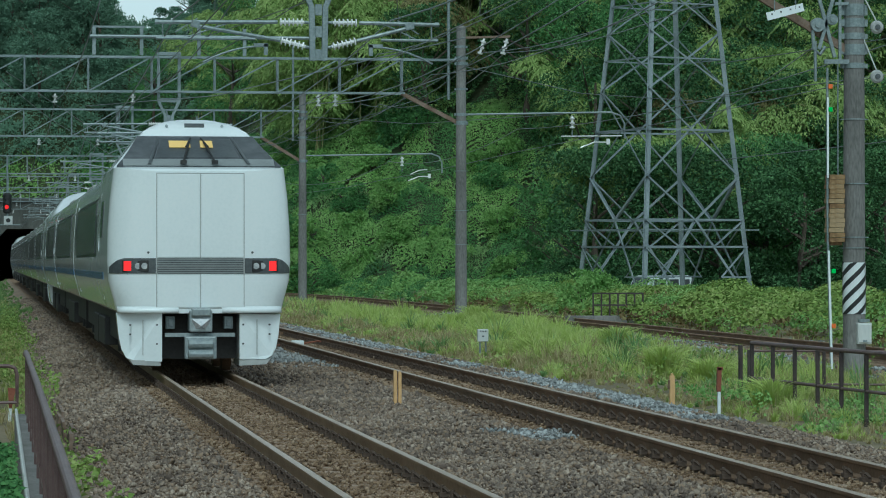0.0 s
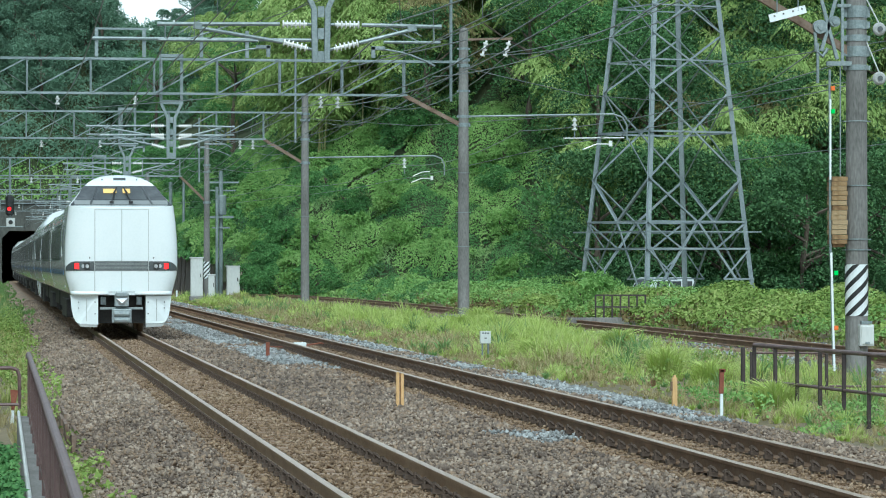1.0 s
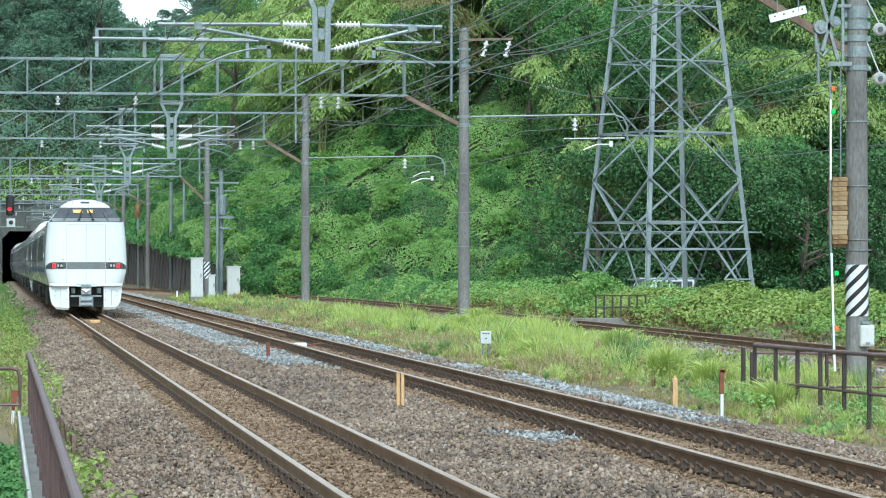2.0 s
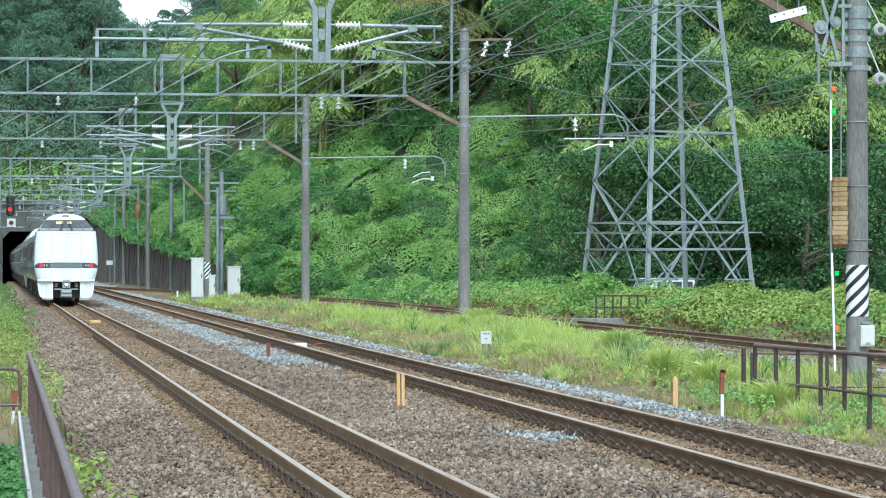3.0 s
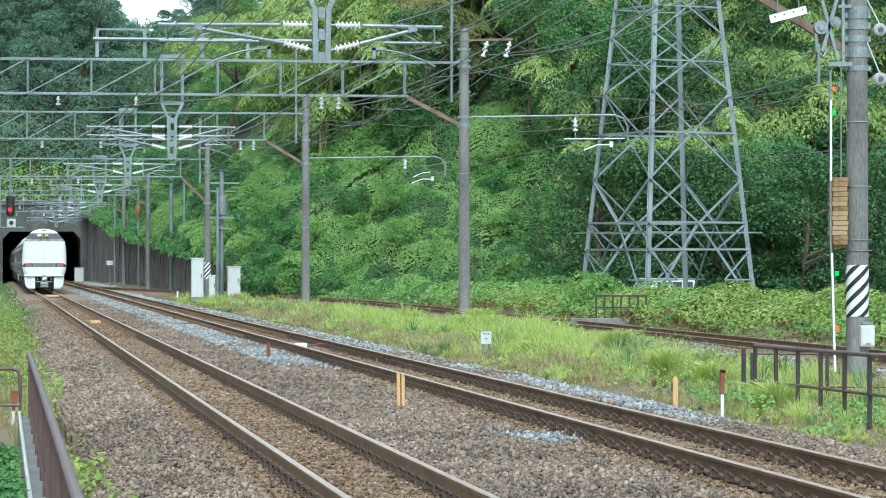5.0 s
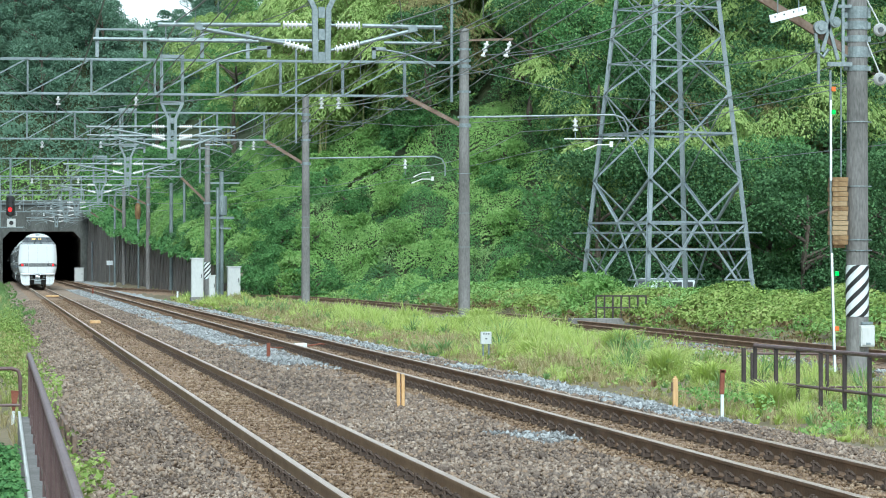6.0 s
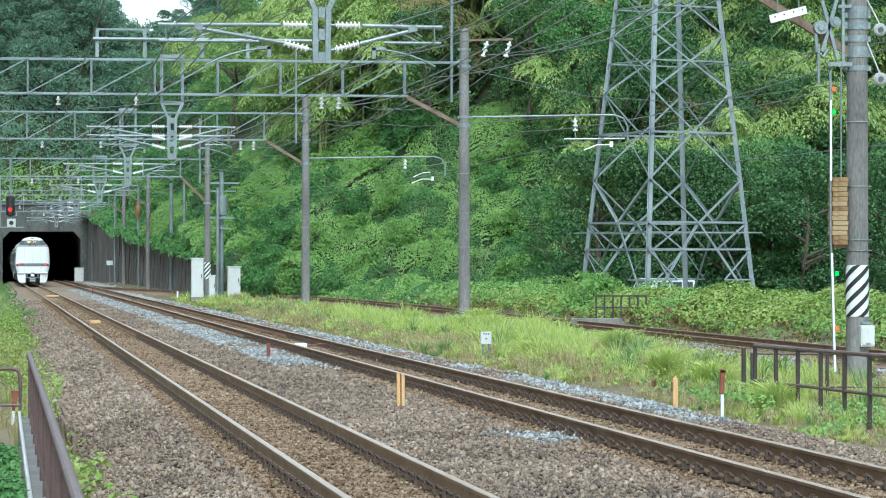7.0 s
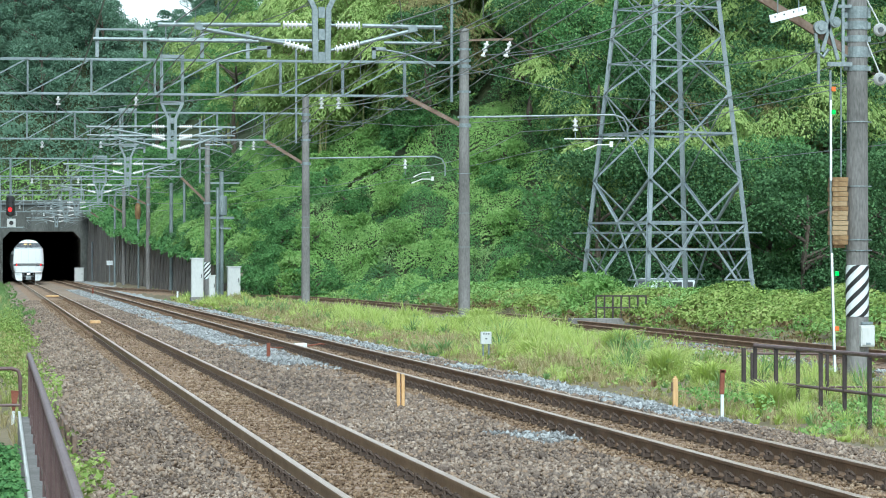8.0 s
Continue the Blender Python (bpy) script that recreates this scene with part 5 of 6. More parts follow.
def leaf_cloud(p, way, length, width, g, simple=False, face=None):
    """Kite-shaped leaves, one face each: feet p, directions, lengths and half widths."""
    n = len(p)
    side = unit(np.cross(way, unit(g.normal(size=(n, 3)) * (1.0 if face is None else 0.28) + (0 if face is None else face))))
    nrm = np.cross(way, side)
    if simple:
        k = side * (width * 1.15)[:, None]
        v = np.stack([p - k, p + k, p + way * length[:, None]], 1).reshape(-1, 3)
        return v, np.arange(3 * n).reshape(-1, 3)
    mid = p + way * (length * 0.45)[:, None]
    sag = nrm * (length * 0.12)[:, None]
    v = np.stack([p, mid + side * width[:, None] + sag, p + way * length[:, None] - sag, mid - side * width[:, None] + sag], 1).reshape(-1, 3)
    return v, np.arange(4 * n).reshape(-1, 4)


def lump(a, s, k=1.0):
    return np.sin(a * 0.9 * k + 1.3 * np.sin(s * 0.6 * k)) * np.sin(s * 0.8 * k + 0.7 * np.sin(a * 0.5 * k)) + 0.5 * np.sin(a * 2.3 * k + s * 1.1 * k) * np.sin(s * 2.1 * k - a * 0.7 * k)


def crown_mesh(name, seed, mat, height, radius, clumps, per, leaf, low=0.3, flat=0.75):
    g = np.random.default_rng(seed)
    ps, ds, ns = [], [], []
    for i in range(clumps):
        u = g.uniform(low, 1.0)
        rr = radius * math.sqrt(max(0.05, 1 - ((u - 0.55) / 0.55) ** 2)) * g.uniform(0.45, 1.0)
        a = g.uniform(0, 2 * math.pi)
        c = np.array([rr * math.cos(a), rr * math.sin(a), u * height])
        r = radius * g.uniform(0.24, 0.44)
        d = unit(g.normal(size=(per, 3)) + np.array([0, 0, 0.75]))
        q = c + d * (r * g.uniform(0.7, 1.05, (per, 1))) * np.array([1, 1, flat])
        ps.append(q)
        ns.append(unit(d + np.array([0, 0, 0.45])))
        ds.append(unit(d + 0.7 * g.normal(size=(per, 3)) + np.array([0, 0, -0.25])))
    p, d = np.concatenate(ps), np.concatenate(ds)
    ln = g.uniform(0.6, 1.3, len(p)) * leaf
    v, f = leaf_cloud(p, d, ln, ln * 0.34, g, True, np.concatenate(ns))
    return fast_mesh(name, v, f, [mat])


def trunk_build(seed, height, r):
    g = random.Random(seed)
    b = Build()
    pts = [(0.25 * g.uniform(-1, 1) * k / 3, 0.25 * g.uniform(-1, 1) * k / 3, -0.6 + (height * 0.75 + 0.6) * k / 4) for k in range(5)]
    b.tube(pts, [r, r * 0.8, r * 0.65, r * 0.45, r * 0.2], 9)
    for i in range(7):
        z = height * g.uniform(0.28, 0.7)
        a = g.uniform(0, 6.28)
        ln = height * g.uniform(0.18, 0.32)
        p0 = Vector((0, 0, z))
        p1 = p0 + Vector((math.cos(a) * ln, math.sin(a) * ln, ln * 0.6))
        b.tube([p0, p0.lerp(p1, 0.5) - Vector((0, 0, 0.1)), p1], [r * 0.4, r * 0.25, r * 0.08], 6)
    return b


def tree(seed, label, mat, height, radius, clumps=36, per=270, leaf=0.15, low=0.22, group="trees on the hill", name="tree", flat=0.75):
    t = thing(name, label, "tree", group=group)
    part("trunk", trunk_build(seed, height, 0.16 + height * 0.012), M["bark"], t)
    part("crown", crown_mesh("crown", seed, mat, height, radius, clumps, per, leaf, low, flat), mat, t)
    return t


def bamboo(seed, label, mat, height, bend):
    """A few arching culms with drooping feathery foliage."""
    g = np.random.default_rng(seed)
    t = thing("bamboo", label, "bamboo", group="bamboo on the hill")
    ps, ds, ns = [], [], []
    for c in range(4):
        a0 = g.uniform(0, 6.28)
        hh, bb = height * g.uniform(0.75, 1.0), bend * g.uniform(0.6, 1.2)
        ox, oy = g.uniform(-0.7, 0.7, 2)
        at = lambda u: np.array([ox + math.cos(a0) * bb * u ** 2.2, oy + math.sin(a0) * bb * u ** 2.2, hh * (math.sin(min(u * 1.75, 2.0)) / 0.985 if u > 0.5 else u * 1.56)])
        us = np.linspace(0, 1, 9)
        pts = [at(u) for u in us]
        part("culm", Build().tube(pts, [0.06 - 0.045 * u for u in us], 6), M["culm"], t)
        bow = np.array([math.cos(a0), math.sin(a0), 0.0])
        for u in np.linspace(0.36, 1.0, 5):
            k = 720
            r = g.uniform(0.9, 1.65)
            turn, th = g.uniform(0, 6.28), g.uniform(0, 6.28, k)
            out = np.stack([np.cos(th), np.sin(th), np.zeros(k)], 1)
            rad = g.uniform(0, 1, k) ** 0.55
            q = at(u) + np.array([math.cos(turn), math.sin(turn), 0]) * r * 0.5 + out * (r * rad)[:, None]
            q += bow * ((out @ bow) * rad * r * 0.6)[:, None]
            q[:, 2] -= r * (0.85 * rad ** 2 + 0.22 * (1 + np.sin(th * 5 + turn)) * rad) - g.uniform(-0.1, 0.06, k)
            ps.append(q)
            ds.append(unit(out * (0.5 + 0.3 * rad)[:, None] - np.array([0, 0, 1.0]) * (0.25 + 0.9 * rad)[:, None] + 0.22 * g.normal(size=(k, 3))))
            ns.append(unit(out * (0.9 * rad)[:, None] + np.array([0, 0, 0.8])))
    p, d, nn = np.concatenate(ps), np.concatenate(ds), np.concatenate(ns)
    ln = g.uniform(0.14, 0.27, len(p))
    v, f = leaf_cloud(p, d, ln, ln * 0.2, g, True, nn)
    part("foliage", fast_mesh("foliage", v, f, [mat]), mat, t)
    return t


broad = [tree(20 + i, "broadleaf tree with dense green foliage on the hill", M["leaf"], h, r) for i, (h, r) in enumerate(((9.5, 3.2), (8.0, 3.0), (11.0, 3.5)))]
dark = [tree(40 + i, "dark evergreen broadleaf tree at the wood's edge", M["dark_leaf"], h, r, 38, 260, 0.155, 0.12) for i, (h, r) in enumerate(((10.5, 3.3), (8.5, 3.1), (12.5, 3.6)))]
tall = [tree(60 + i, "tall conifer-like tree on the far hill, haze put into its leaf colour", M["hazed_leaf"], h, r, 44, 330, 0.2, 0.12) for i, (h, r) in enumerate(((11.0, 2.6), (13.0, 3.2), (9.0, 3.6)))]
shrub = [tree(80 + i, "leafy green shrub on the slope", m, h, r, 28, 160, 0.12, 0.1, "shrubs on the slope", "shrub") for i, (m, h, r) in enumerate(((M["leaf"], 2.2, 1.5), (M["vine"], 1.8, 1.3), (M["dark_leaf"], 2.6, 1.6)))]
bam = [bamboo(100 + i, lab, m, h, bd) for i, (lab, m, h, bd) in enumerate((("arching yellow-green bamboo clump on the hill", M["bamboo_leaf"], 10.5, 3.4), ("tall yellow-green bamboo clump on the hill", M["bamboo_leaf"], 12.5, 4.2),
                                                                             ("low drooping bamboo clump on the hill", M["bamboo_leaf"], 7.5, 3.0), ("olive bamboo clump on the hill", M["olive_leaf"], 8.0, 3.0)))]
used = {}
place_rng = random.Random(11)


def plant(kinds, a, s, z=None, sink=0.3, weights=None):
    src = place_rng.choices(kinds, weights)[0]
    ahead, across = a * ST + s * CT, a * CT - s * ST
    if z is None and 330 < ahead and -0.108 < across / ahead < -0.078 and float(hill_height(np.array([a]), np.array([s]))[0]) + 11.5 > 1.8 + 0.0825 * ahead:
        return None
    zz = float(hill_height(np.array([a]), np.array([s]))[0]) if z is None else z
    m = pose(a, s, zz - sink, place_rng.uniform(-4, 4), place_rng.uniform(-4, 4), place_rng.uniform(0, 360))
    if src.name not in used:
        used[src.name] = 1
        src.matrix_basis = m
        return src
    return copy_thing(src, m)


def scatter(count, d0, d1, px0, px1, e0, e1, gap, seed, cond=None):
    """Spots on the hill between two depths and bearings, no two closer than gap."""
    g = random.Random(seed)
    out = []
    for _ in range(count * 40):
        if len(out) >= count:
            break
        d = g.uniform(d0, d1)
        px = g.uniform(px0, px1)
        q = V((px - 784) * d / 5500, d)
        e = float(hill(np.array([q.x]), np.array([q.y]))[0][0])
        if e0 < e < e1 and all((q.x - o[0]) ** 2 + (q.y - o[1]) ** 2 > gap * gap for o in out):
            if cond is None or cond(px, d):
                out.append((q.x, q.y))
    return out


# bamboo and trees above the vine slope
for a, s in scatter(44, 185, 230, 330, 1010, 9.5, 22, 2.2, 1, lambda px, d: px < 560 or d > 202):
    plant(bam, a, s, weights=[4, 3, 5, 1.6])
for a, s in scatter(9, 190, 230, 600, 1100, 12, 20, 4.2, 2):
    plant(dark, a, s)
for a, s in scatter(26, 200, 270, 380, 1568, 22, 50, 3.6, 21):
    plant(dark + broad + bam[1:2], a, s)
for a, s in scatter(10, 183, 215, 340, 560, 7, 12, 2.8, 23):
    plant(bam, a, s, weights=[3, 1, 6, 0.5])
# wood behind and beside the pylon
for a, s in scatter(15, 165, 200, 1000, 1640, 0, 14, 3.0, 3, lambda px, d: px > 1280 or d > 176):
    plant(dark, a, s)
for a, s in scatter(16, 172, 215, 980, 1640, 8, 30, 3.2, 4):
    plant(dark + broad, a, s, weights=[1, 1, 1, 2, 2, 2])
for a, s in scatter(25, 168, 205, 980, 1640, 6, 22, 2.7, 5):
    plant(bam, a, s, weights=[4, 2, 5, 2.2])
for px, d, k in ((1070, 169, 0), (1150, 176, 2), (1215, 170, 0), (1330, 178, 1), (1395, 186, 0), (1290, 172, 2), (1545, 180, 0), (1480, 190, 1)):
    q = V((px - 784) * d / 5500, d)
    plant(bam[k:k + 1], q.x, q.y)
for px, d, k in ((1360, 168, 0), (1430, 172, 1), (1010, 176, 1)):
    q = V((px - 784) * d / 5500, d)
    plant(broad[k:k + 1], q.x, q.y)
for px, d in ((455, 191), (492, 189), (525, 187), (560, 186), (510, 194)):
    q = V((px - 784) * d / 5500, d)
    plant(shrub[:2], q.x, q.y, -0.4, 0.3)
# shrubs at the foot of the slope and above the retaining wall
for a, s in scatter(40, 172, 215, 390, 1040, 0.3, 12, 2.0, 6):
    plant(shrub, a, s, weights=[2, 6, 0.3])
for a, s in scatter(40, 205, 330, 160, 420, 1.7, 8, 2.2, 7):
    plant(shrub, a, s, weights=[4, 3, 2])
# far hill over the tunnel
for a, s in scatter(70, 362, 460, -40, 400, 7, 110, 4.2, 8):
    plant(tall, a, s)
for a, s in scatter(16, 240, 420, 260, 430, 9, 70, 4.0, 9):
    plant(bam[:2] + broad, a, s)
for a, s in scatter(24, 215, 330, 400, 680, 10, 45, 3.8, 22):
    plant(dark + broad + bam[:2], a, s)
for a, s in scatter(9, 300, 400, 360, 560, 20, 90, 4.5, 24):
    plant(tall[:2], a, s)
# low growth in the shade behind the pylon
for k in range(26):
    px, d = 1010 + 24 * k, place_rng.uniform(160, 172)
    q = V((px - 784) * d / 5500, d)
    e, hz = hill(np.array([q.x]), np.array([q.y]))
    plant(shrub[2:] + dark[1:2], q.x, q.y, float(hz[0]) if e[0] > 0 else float(ground_height(np.array([q.x]), np.array([q.y]))[0]), 0.4, weights=[2, 1])
# close bank on the left of the line
for k in range(34):
    plant(shrub[2:] + dark[1:2], place_rng.uniform(-8.0, -5.0), 96 + k * 7.3, sink=0.5, weights=[3, 1])
for src in broad + dark + tall + shrub + bam:
    if src.name not in used:
        plant([src], 30, 215)


def carpet(name, label, count, box, size, mat, keep, surface, bumpy, seed, up=0.9, narrow=0.36, simple=True):
    """Leaves lying over a surface in loose lumps, as one object."""
    g = np.random.default_rng(seed)
    a, s = g.uniform(box[0], box[1], count), g.uniform(box[2], box[3], count)
    k = keep(a, s)
    a, s = a[k], s[k]
    n = len(a)
    z = surface(a, s) + bumpy * np.clip(0.55 + 0.6 * lump(a, s), 0, 2) * g.uniform(0.35, 1.0, n) ** 0.6
    p = np.stack([a, s, z], 1)
    toward = np.stack([np.full(n, -0.1), np.full(n, -0.75), np.full(n, up)], 1)
    d = unit(toward * g.uniform(0, 1, (n, 1)) + 0.8 * g.normal(size=(n, 3)))
    ln = g.uniform(0.6, 1.35, n) * size
    v, f = leaf_cloud(p, d, ln, ln * narrow, g, simple, np.broadcast_to(np.array([-0.1, -0.55, 0.83]), (n, 3)))
    return tagged(part(name, fast_mesh(name, v, f, [mat]), mat), label, "vegetation", kind="stuff")


seen = lambda a, s, m=0.02: np.abs((a * CT - s * ST) / (a * ST + s * CT)) < 0.1425 + m
slope_keep = lambda a, s: (hill(a, s)[0] > -0.5) & (hill(a, s)[0] < 21) & seen(a, s) & ((a * CT - s * ST) / (a * ST + s * CT) < 0.044 + 0.004 * np.sin(s))


class Mounds:
    """Low domes of growth heaped over a stretch of ground, held on a fine grid."""

    def __init__(self, box, surface, count, radius, height, seed, step=0.1):
        g = np.random.default_rng(seed)
        self.box, self.step = box, step
        xs, ys = np.arange(box[0], box[1], step), np.arange(box[2], box[3], step)
        gx, gy = np.meshgrid(xs, ys)
        h, self.owner = np.zeros(gx.shape), np.full(gx.shape, -1)
        for i in range(count):
            cx, cy = g.uniform(box[0], box[1]), g.uniform(box[2], box[3])
            r = g.uniform(*radius) * (1.5 if g.uniform() < 0.12 else 1.0)
            top = g.uniform(*height) * r
            k0, k1 = np.searchsorted(xs, (cx - 1.3 * r, cx + 1.3 * r))
            m0, m1 = np.searchsorted(ys, (cy - 1.3 * r, cy + 1.3 * r))
            if k1 <= k0 or m1 <= m0:
                continue
            dx, dy = gx[m0:m1, k0:k1] - cx, gy[m0:m1, k0:k1] - cy
            th = np.arctan2(dy, dx)
            rr = np.hypot(dx, dy) / (r * (1 + 0.17 * np.sin(3 * th + i) + 0.1 * np.sin(7 * th + 2 * i)))
            z = top * np.sqrt(np.clip(1 - rr ** 2, 0, 1))
            more = z > h[m0:m1, k0:k1]
            h[m0:m1, k0:k1][more] = z[more]
            self.owner[m0:m1, k0:k1][more] = i
        self.kind = g.uniform(size=count + 1)
        self.rise = h
        self.z = surface(gx, gy) + h
        self.gy, self.gx = np.gradient(self.z, step)

    def cover(self, name, label, count, size, mat, share, keep, seed, narrow=0.4, simple=True, gaps=0.3, loose=0.12):
        """Leaves on the domes whose lot falls into a share; a few in the gaps between."""
        g = np.random.default_rng(seed)
        b = self.box
        a, s = g.uniform(b[0], b[1], count), g.uniform(b[2], b[3], count)
        ix = np.minimum(((a - b[0]) / self.step).astype(int), self.z.shape[1] - 1)
        iy = np.minimum(((s - b[2]) / self.step).astype(int), self.z.shape[0] - 1)
        own = self.owner[iy, ix]
        lot = self.kind[own]
        gx, gy = np.clip(self.gx[iy, ix], -3, 3), np.clip(self.gy[iy, ix], -3, 3)
        steep = np.sqrt(1 + gx ** 2 + gy ** 2)
        k = (lot >= share[0]) & (lot < share[1]) & (g.uniform(0, 3.0, count) < steep) & ((own >= 0) | (g.uniform(size=count) < gaps))
        k = np.flatnonzero(k)
        k = k[keep(a[k], s[k])]
        a, s, ix, iy, gx, gy = a[k], s[k], ix[k], iy[k], gx[k], gy[k]
        n = len(a)
        nrm = unit(np.stack([-gx, -gy, np.ones(n)], 1))
        p = np.stack([a, s, self.z[iy, ix]], 1) + nrm * (g.uniform(-1.0, 0.6, n) * loose)[:, None]
        d = unit(np.cross(nrm, g.normal(size=(n, 3))) + np.array([0, 0, -0.45]))
        ln = g.uniform(0.6, 1.35, n) * size
        v, f = leaf_cloud(p, d, ln, ln * narrow, g, simple, unit(nrm + np.array([0, 0, 0.35])))
        return tagged(part(name, fast_mesh(name, v, f, [mat]), mat), label, "vegetation", kind="stuff")


heap = Mounds((8, 56, 165, 250), hill_height, 3000, (0.6, 1.5), (0.6, 1.15), 131)
heap.cover("vine_cover", "broad yellow-green vines heaped over the hillside", 3000000, 0.105, M["vine"], (0.0, 0.5), slope_keep, 31)
heap.cover("slope_brush", "mid-green brush covering the hillside", 3000000, 0.095, M["leaf"], (0.5, 0.83), slope_keep, 38, 0.3)
heap.cover("slope_thicket", "dark green thicket patches on the hillside", 2000000, 0.11, M["dark_leaf"], (0.83, 0.91), slope_keep, 39, 0.34)
heap.cover("slope_grass", "long drooping grass on the hillside", 1300000, 0.3, M["slope_blade"], (0.91, 1.0), slope_keep, 40, 0.07, loose=0.25)
carpet("wall_creeper", "creepers on the bank above the retaining wall", 240000, (8, 24, 200, 372), 0.22, M["leaf"], lambda a, s: (hill(a, s)[0] > -0.75) & (hill(a, s)[0] < 9) & (a > 9.6), hill_height, 0.8, 32)
carpet("far_undergrowth", "grassy bank on the hill above the tunnel", 50000, (-8, 30, 352, 400), 0.3, M["vine"], lambda a, s: (hill(a, s)[0] > 0.4) & (hill(a, s)[0] < 7) & seen(a, s), hill_height, 0.5, 33)
carpet("far_thicket", "thicket on the far hill, its leaves paled as by haze", 170000, (-8, 34, 356, 430), 0.27, M["hazed_leaf"], lambda a, s: (hill(a, s)[0] > 6) & seen(a, s), hill_height, 1.6, 36)
off = lambda a, s: a - siding(s)
bank_keep = lambda a, s: (off(a, s) > 2.1) & ((off(a, s) < 9) | (s > 140)) & (hill(a, s)[0] < 1) & seen(a, s) & ((s < 150) | ((a * CT - s * ST) < 0.044 * s))
bank = Mounds((15, 36, 62, 142), ground_height, 1250, (0.5, 1.1), (0.38, 0.75), 134)
near_keep = lambda a, s: bank_keep(a, s) & (s < 141)
bank.cover("bank_vines", "bright vines heaped over the bank beyond the siding", 1300000, 0.095, M["bank_vine"], (0.0, 0.6), near_keep, 34, 0.42, gaps=0.12)
bank.cover("bank_brush", "green brush among the vines on the bank", 1000000, 0.08, M["vine"], (0.6, 1.0), near_keep, 29, 0.3)
foot = Mounds((12, 36, 138, 200), lambda a, s: ground_height(a, s) - 0.2, 620, (0.6, 1.3), (0.4, 0.85), 135)
foot_keep = lambda a, s: bank_keep(a, s) & (s > 140)
foot.cover("foot_vines", "vines at the foot of the slope", 420000, 0.13, M["vine"], (0.0, 0.55), foot_keep, 27, 0.42)
foot.cover("foot_brush", "mid-green brush at the foot of the slope", 420000, 0.12, M["leaf"], (0.55, 1.0), foot_keep, 28, 0.3)
carpet("dry_vines", "brown dead vines among the green on the bank", 30000, (20, 26, 62, 150), 0.13, M["dry_leaf"], lambda a, s: (off(a, s) > 1.9) & (off(a, s) < 4.6) & (lump(a, s, 0.8) > 0.1) & seen(a, s), ground_height, 0.5, 37)
# Dark leaves are chosen here to imitate the shade below the trees.
carpet("wood_floor", "undergrowth before the wood, tree shade put into its leaf colour", 80000, (18, 60, 118, 190), 0.2, M["dark_leaf"], lambda a, s: (off(a, s) > 8) & (hill(a, s)[0] < 6) & seen(a, s), lambda a, s: np.maximum(ground_height(a, s), np.where(hill(a, s)[0] > 0, hill_height(a, s), -5)), 0.4, 35)


def grass(name, label, a, s, surface, h0, h1, mat, seed, w=0.012, lean=0.5):
    """Bent blades of two faces each, as one object."""
    g = np.random.default_rng(seed)
    n = len(a)
    z = surface(a, s) - 0.03
    low = np.clip((16.6 - a) / 1.8, 0.35, 1.0) * np.where((a > 9) & (a < 12.6) & (s < 56), 0.5, 1.0) * np.where(a < 0.6, 0.55, 1.0)
    h = g.uniform(h0, h1, n) * np.clip(0.75 + 0.45 * lump(a, s, 1.3), 0.25, 1.6) * low
    t = g.uniform(0, 6.28, n)
    bend = h * g.uniform(0.1, lean, n)
    dx, dy = np.cos(t) * bend, np.sin(t) * bend
    q = g.uniform(0, 3.14, n)
    sx, sy = np.cos(q) * w, np.sin(q) * w
    p0 = np.stack([a, s, z], 1)
    sd = np.stack([sx, sy, np.zeros(n)], 1)
    p1 = p0 + np.stack([dx * 0.3, dy * 0.3, h * 0.6], 1)
    p2 = p0 + np.stack([dx, dy, h * np.where(g.uniform(size=n) < 0.4, 0.85, 1.0)], 1)
    v = np.stack([p0 - sd, p0 + sd, p1 + sd * 0.8, p1 - sd * 0.8, p2 + sd * 0.15, p2 - sd * 0.15], 1).reshape(-1, 3)
    i = np.arange(n)[:, None] * 6
    f = np.concatenate([i + np.array([[0, 1, 2, 3]]), i + np.array([[3, 2, 4, 5]])])
    return tagged(part(name, fast_mesh(name, v, f, [mat]), mat), label, "grass", kind="stuff")


def spread(count, box, keep, seed):
    g = np.random.default_rng(seed)
    a, s = g.uniform(box[0], box[1], count), box[2] + (box[3] - box[2]) * g.uniform(size=count) ** 1.3
    k = keep(a, s)
    return a[k], s[k]


M["tuft"] = material("tuft_grass", [(0.45, 0.56, 0.13), (0.58, 0.7, 0.21), (0.68, 0.75, 0.31)], 0.8, 5, 0.7, island=0.4, bump=0, translucent=0.5)
M["red_weed"] = material("red_weed", [(0.16, 0.09, 0.05), (0.26, 0.15, 0.08), (0.3, 0.24, 0.11)], 0.6, 5, 0.7, island=0.4, bump=0, translucent=0.2)
M["dry_grass"] = material("dry_grass", [(0.26, 0.21, 0.09), (0.4, 0.34, 0.16), (0.52, 0.46, 0.27)], 0.6, 5, 0.7, island=0.4, bump=0, translucent=0.2)
edge = lambda a, s: a > 10.3 + 0.25 * np.sin(s * 0.9) + 0.2 * np.sin(s * 2.3)
mid = lambda a, s: edge(a, s) & (off(a, s) < -1.5) & seen(a, s)


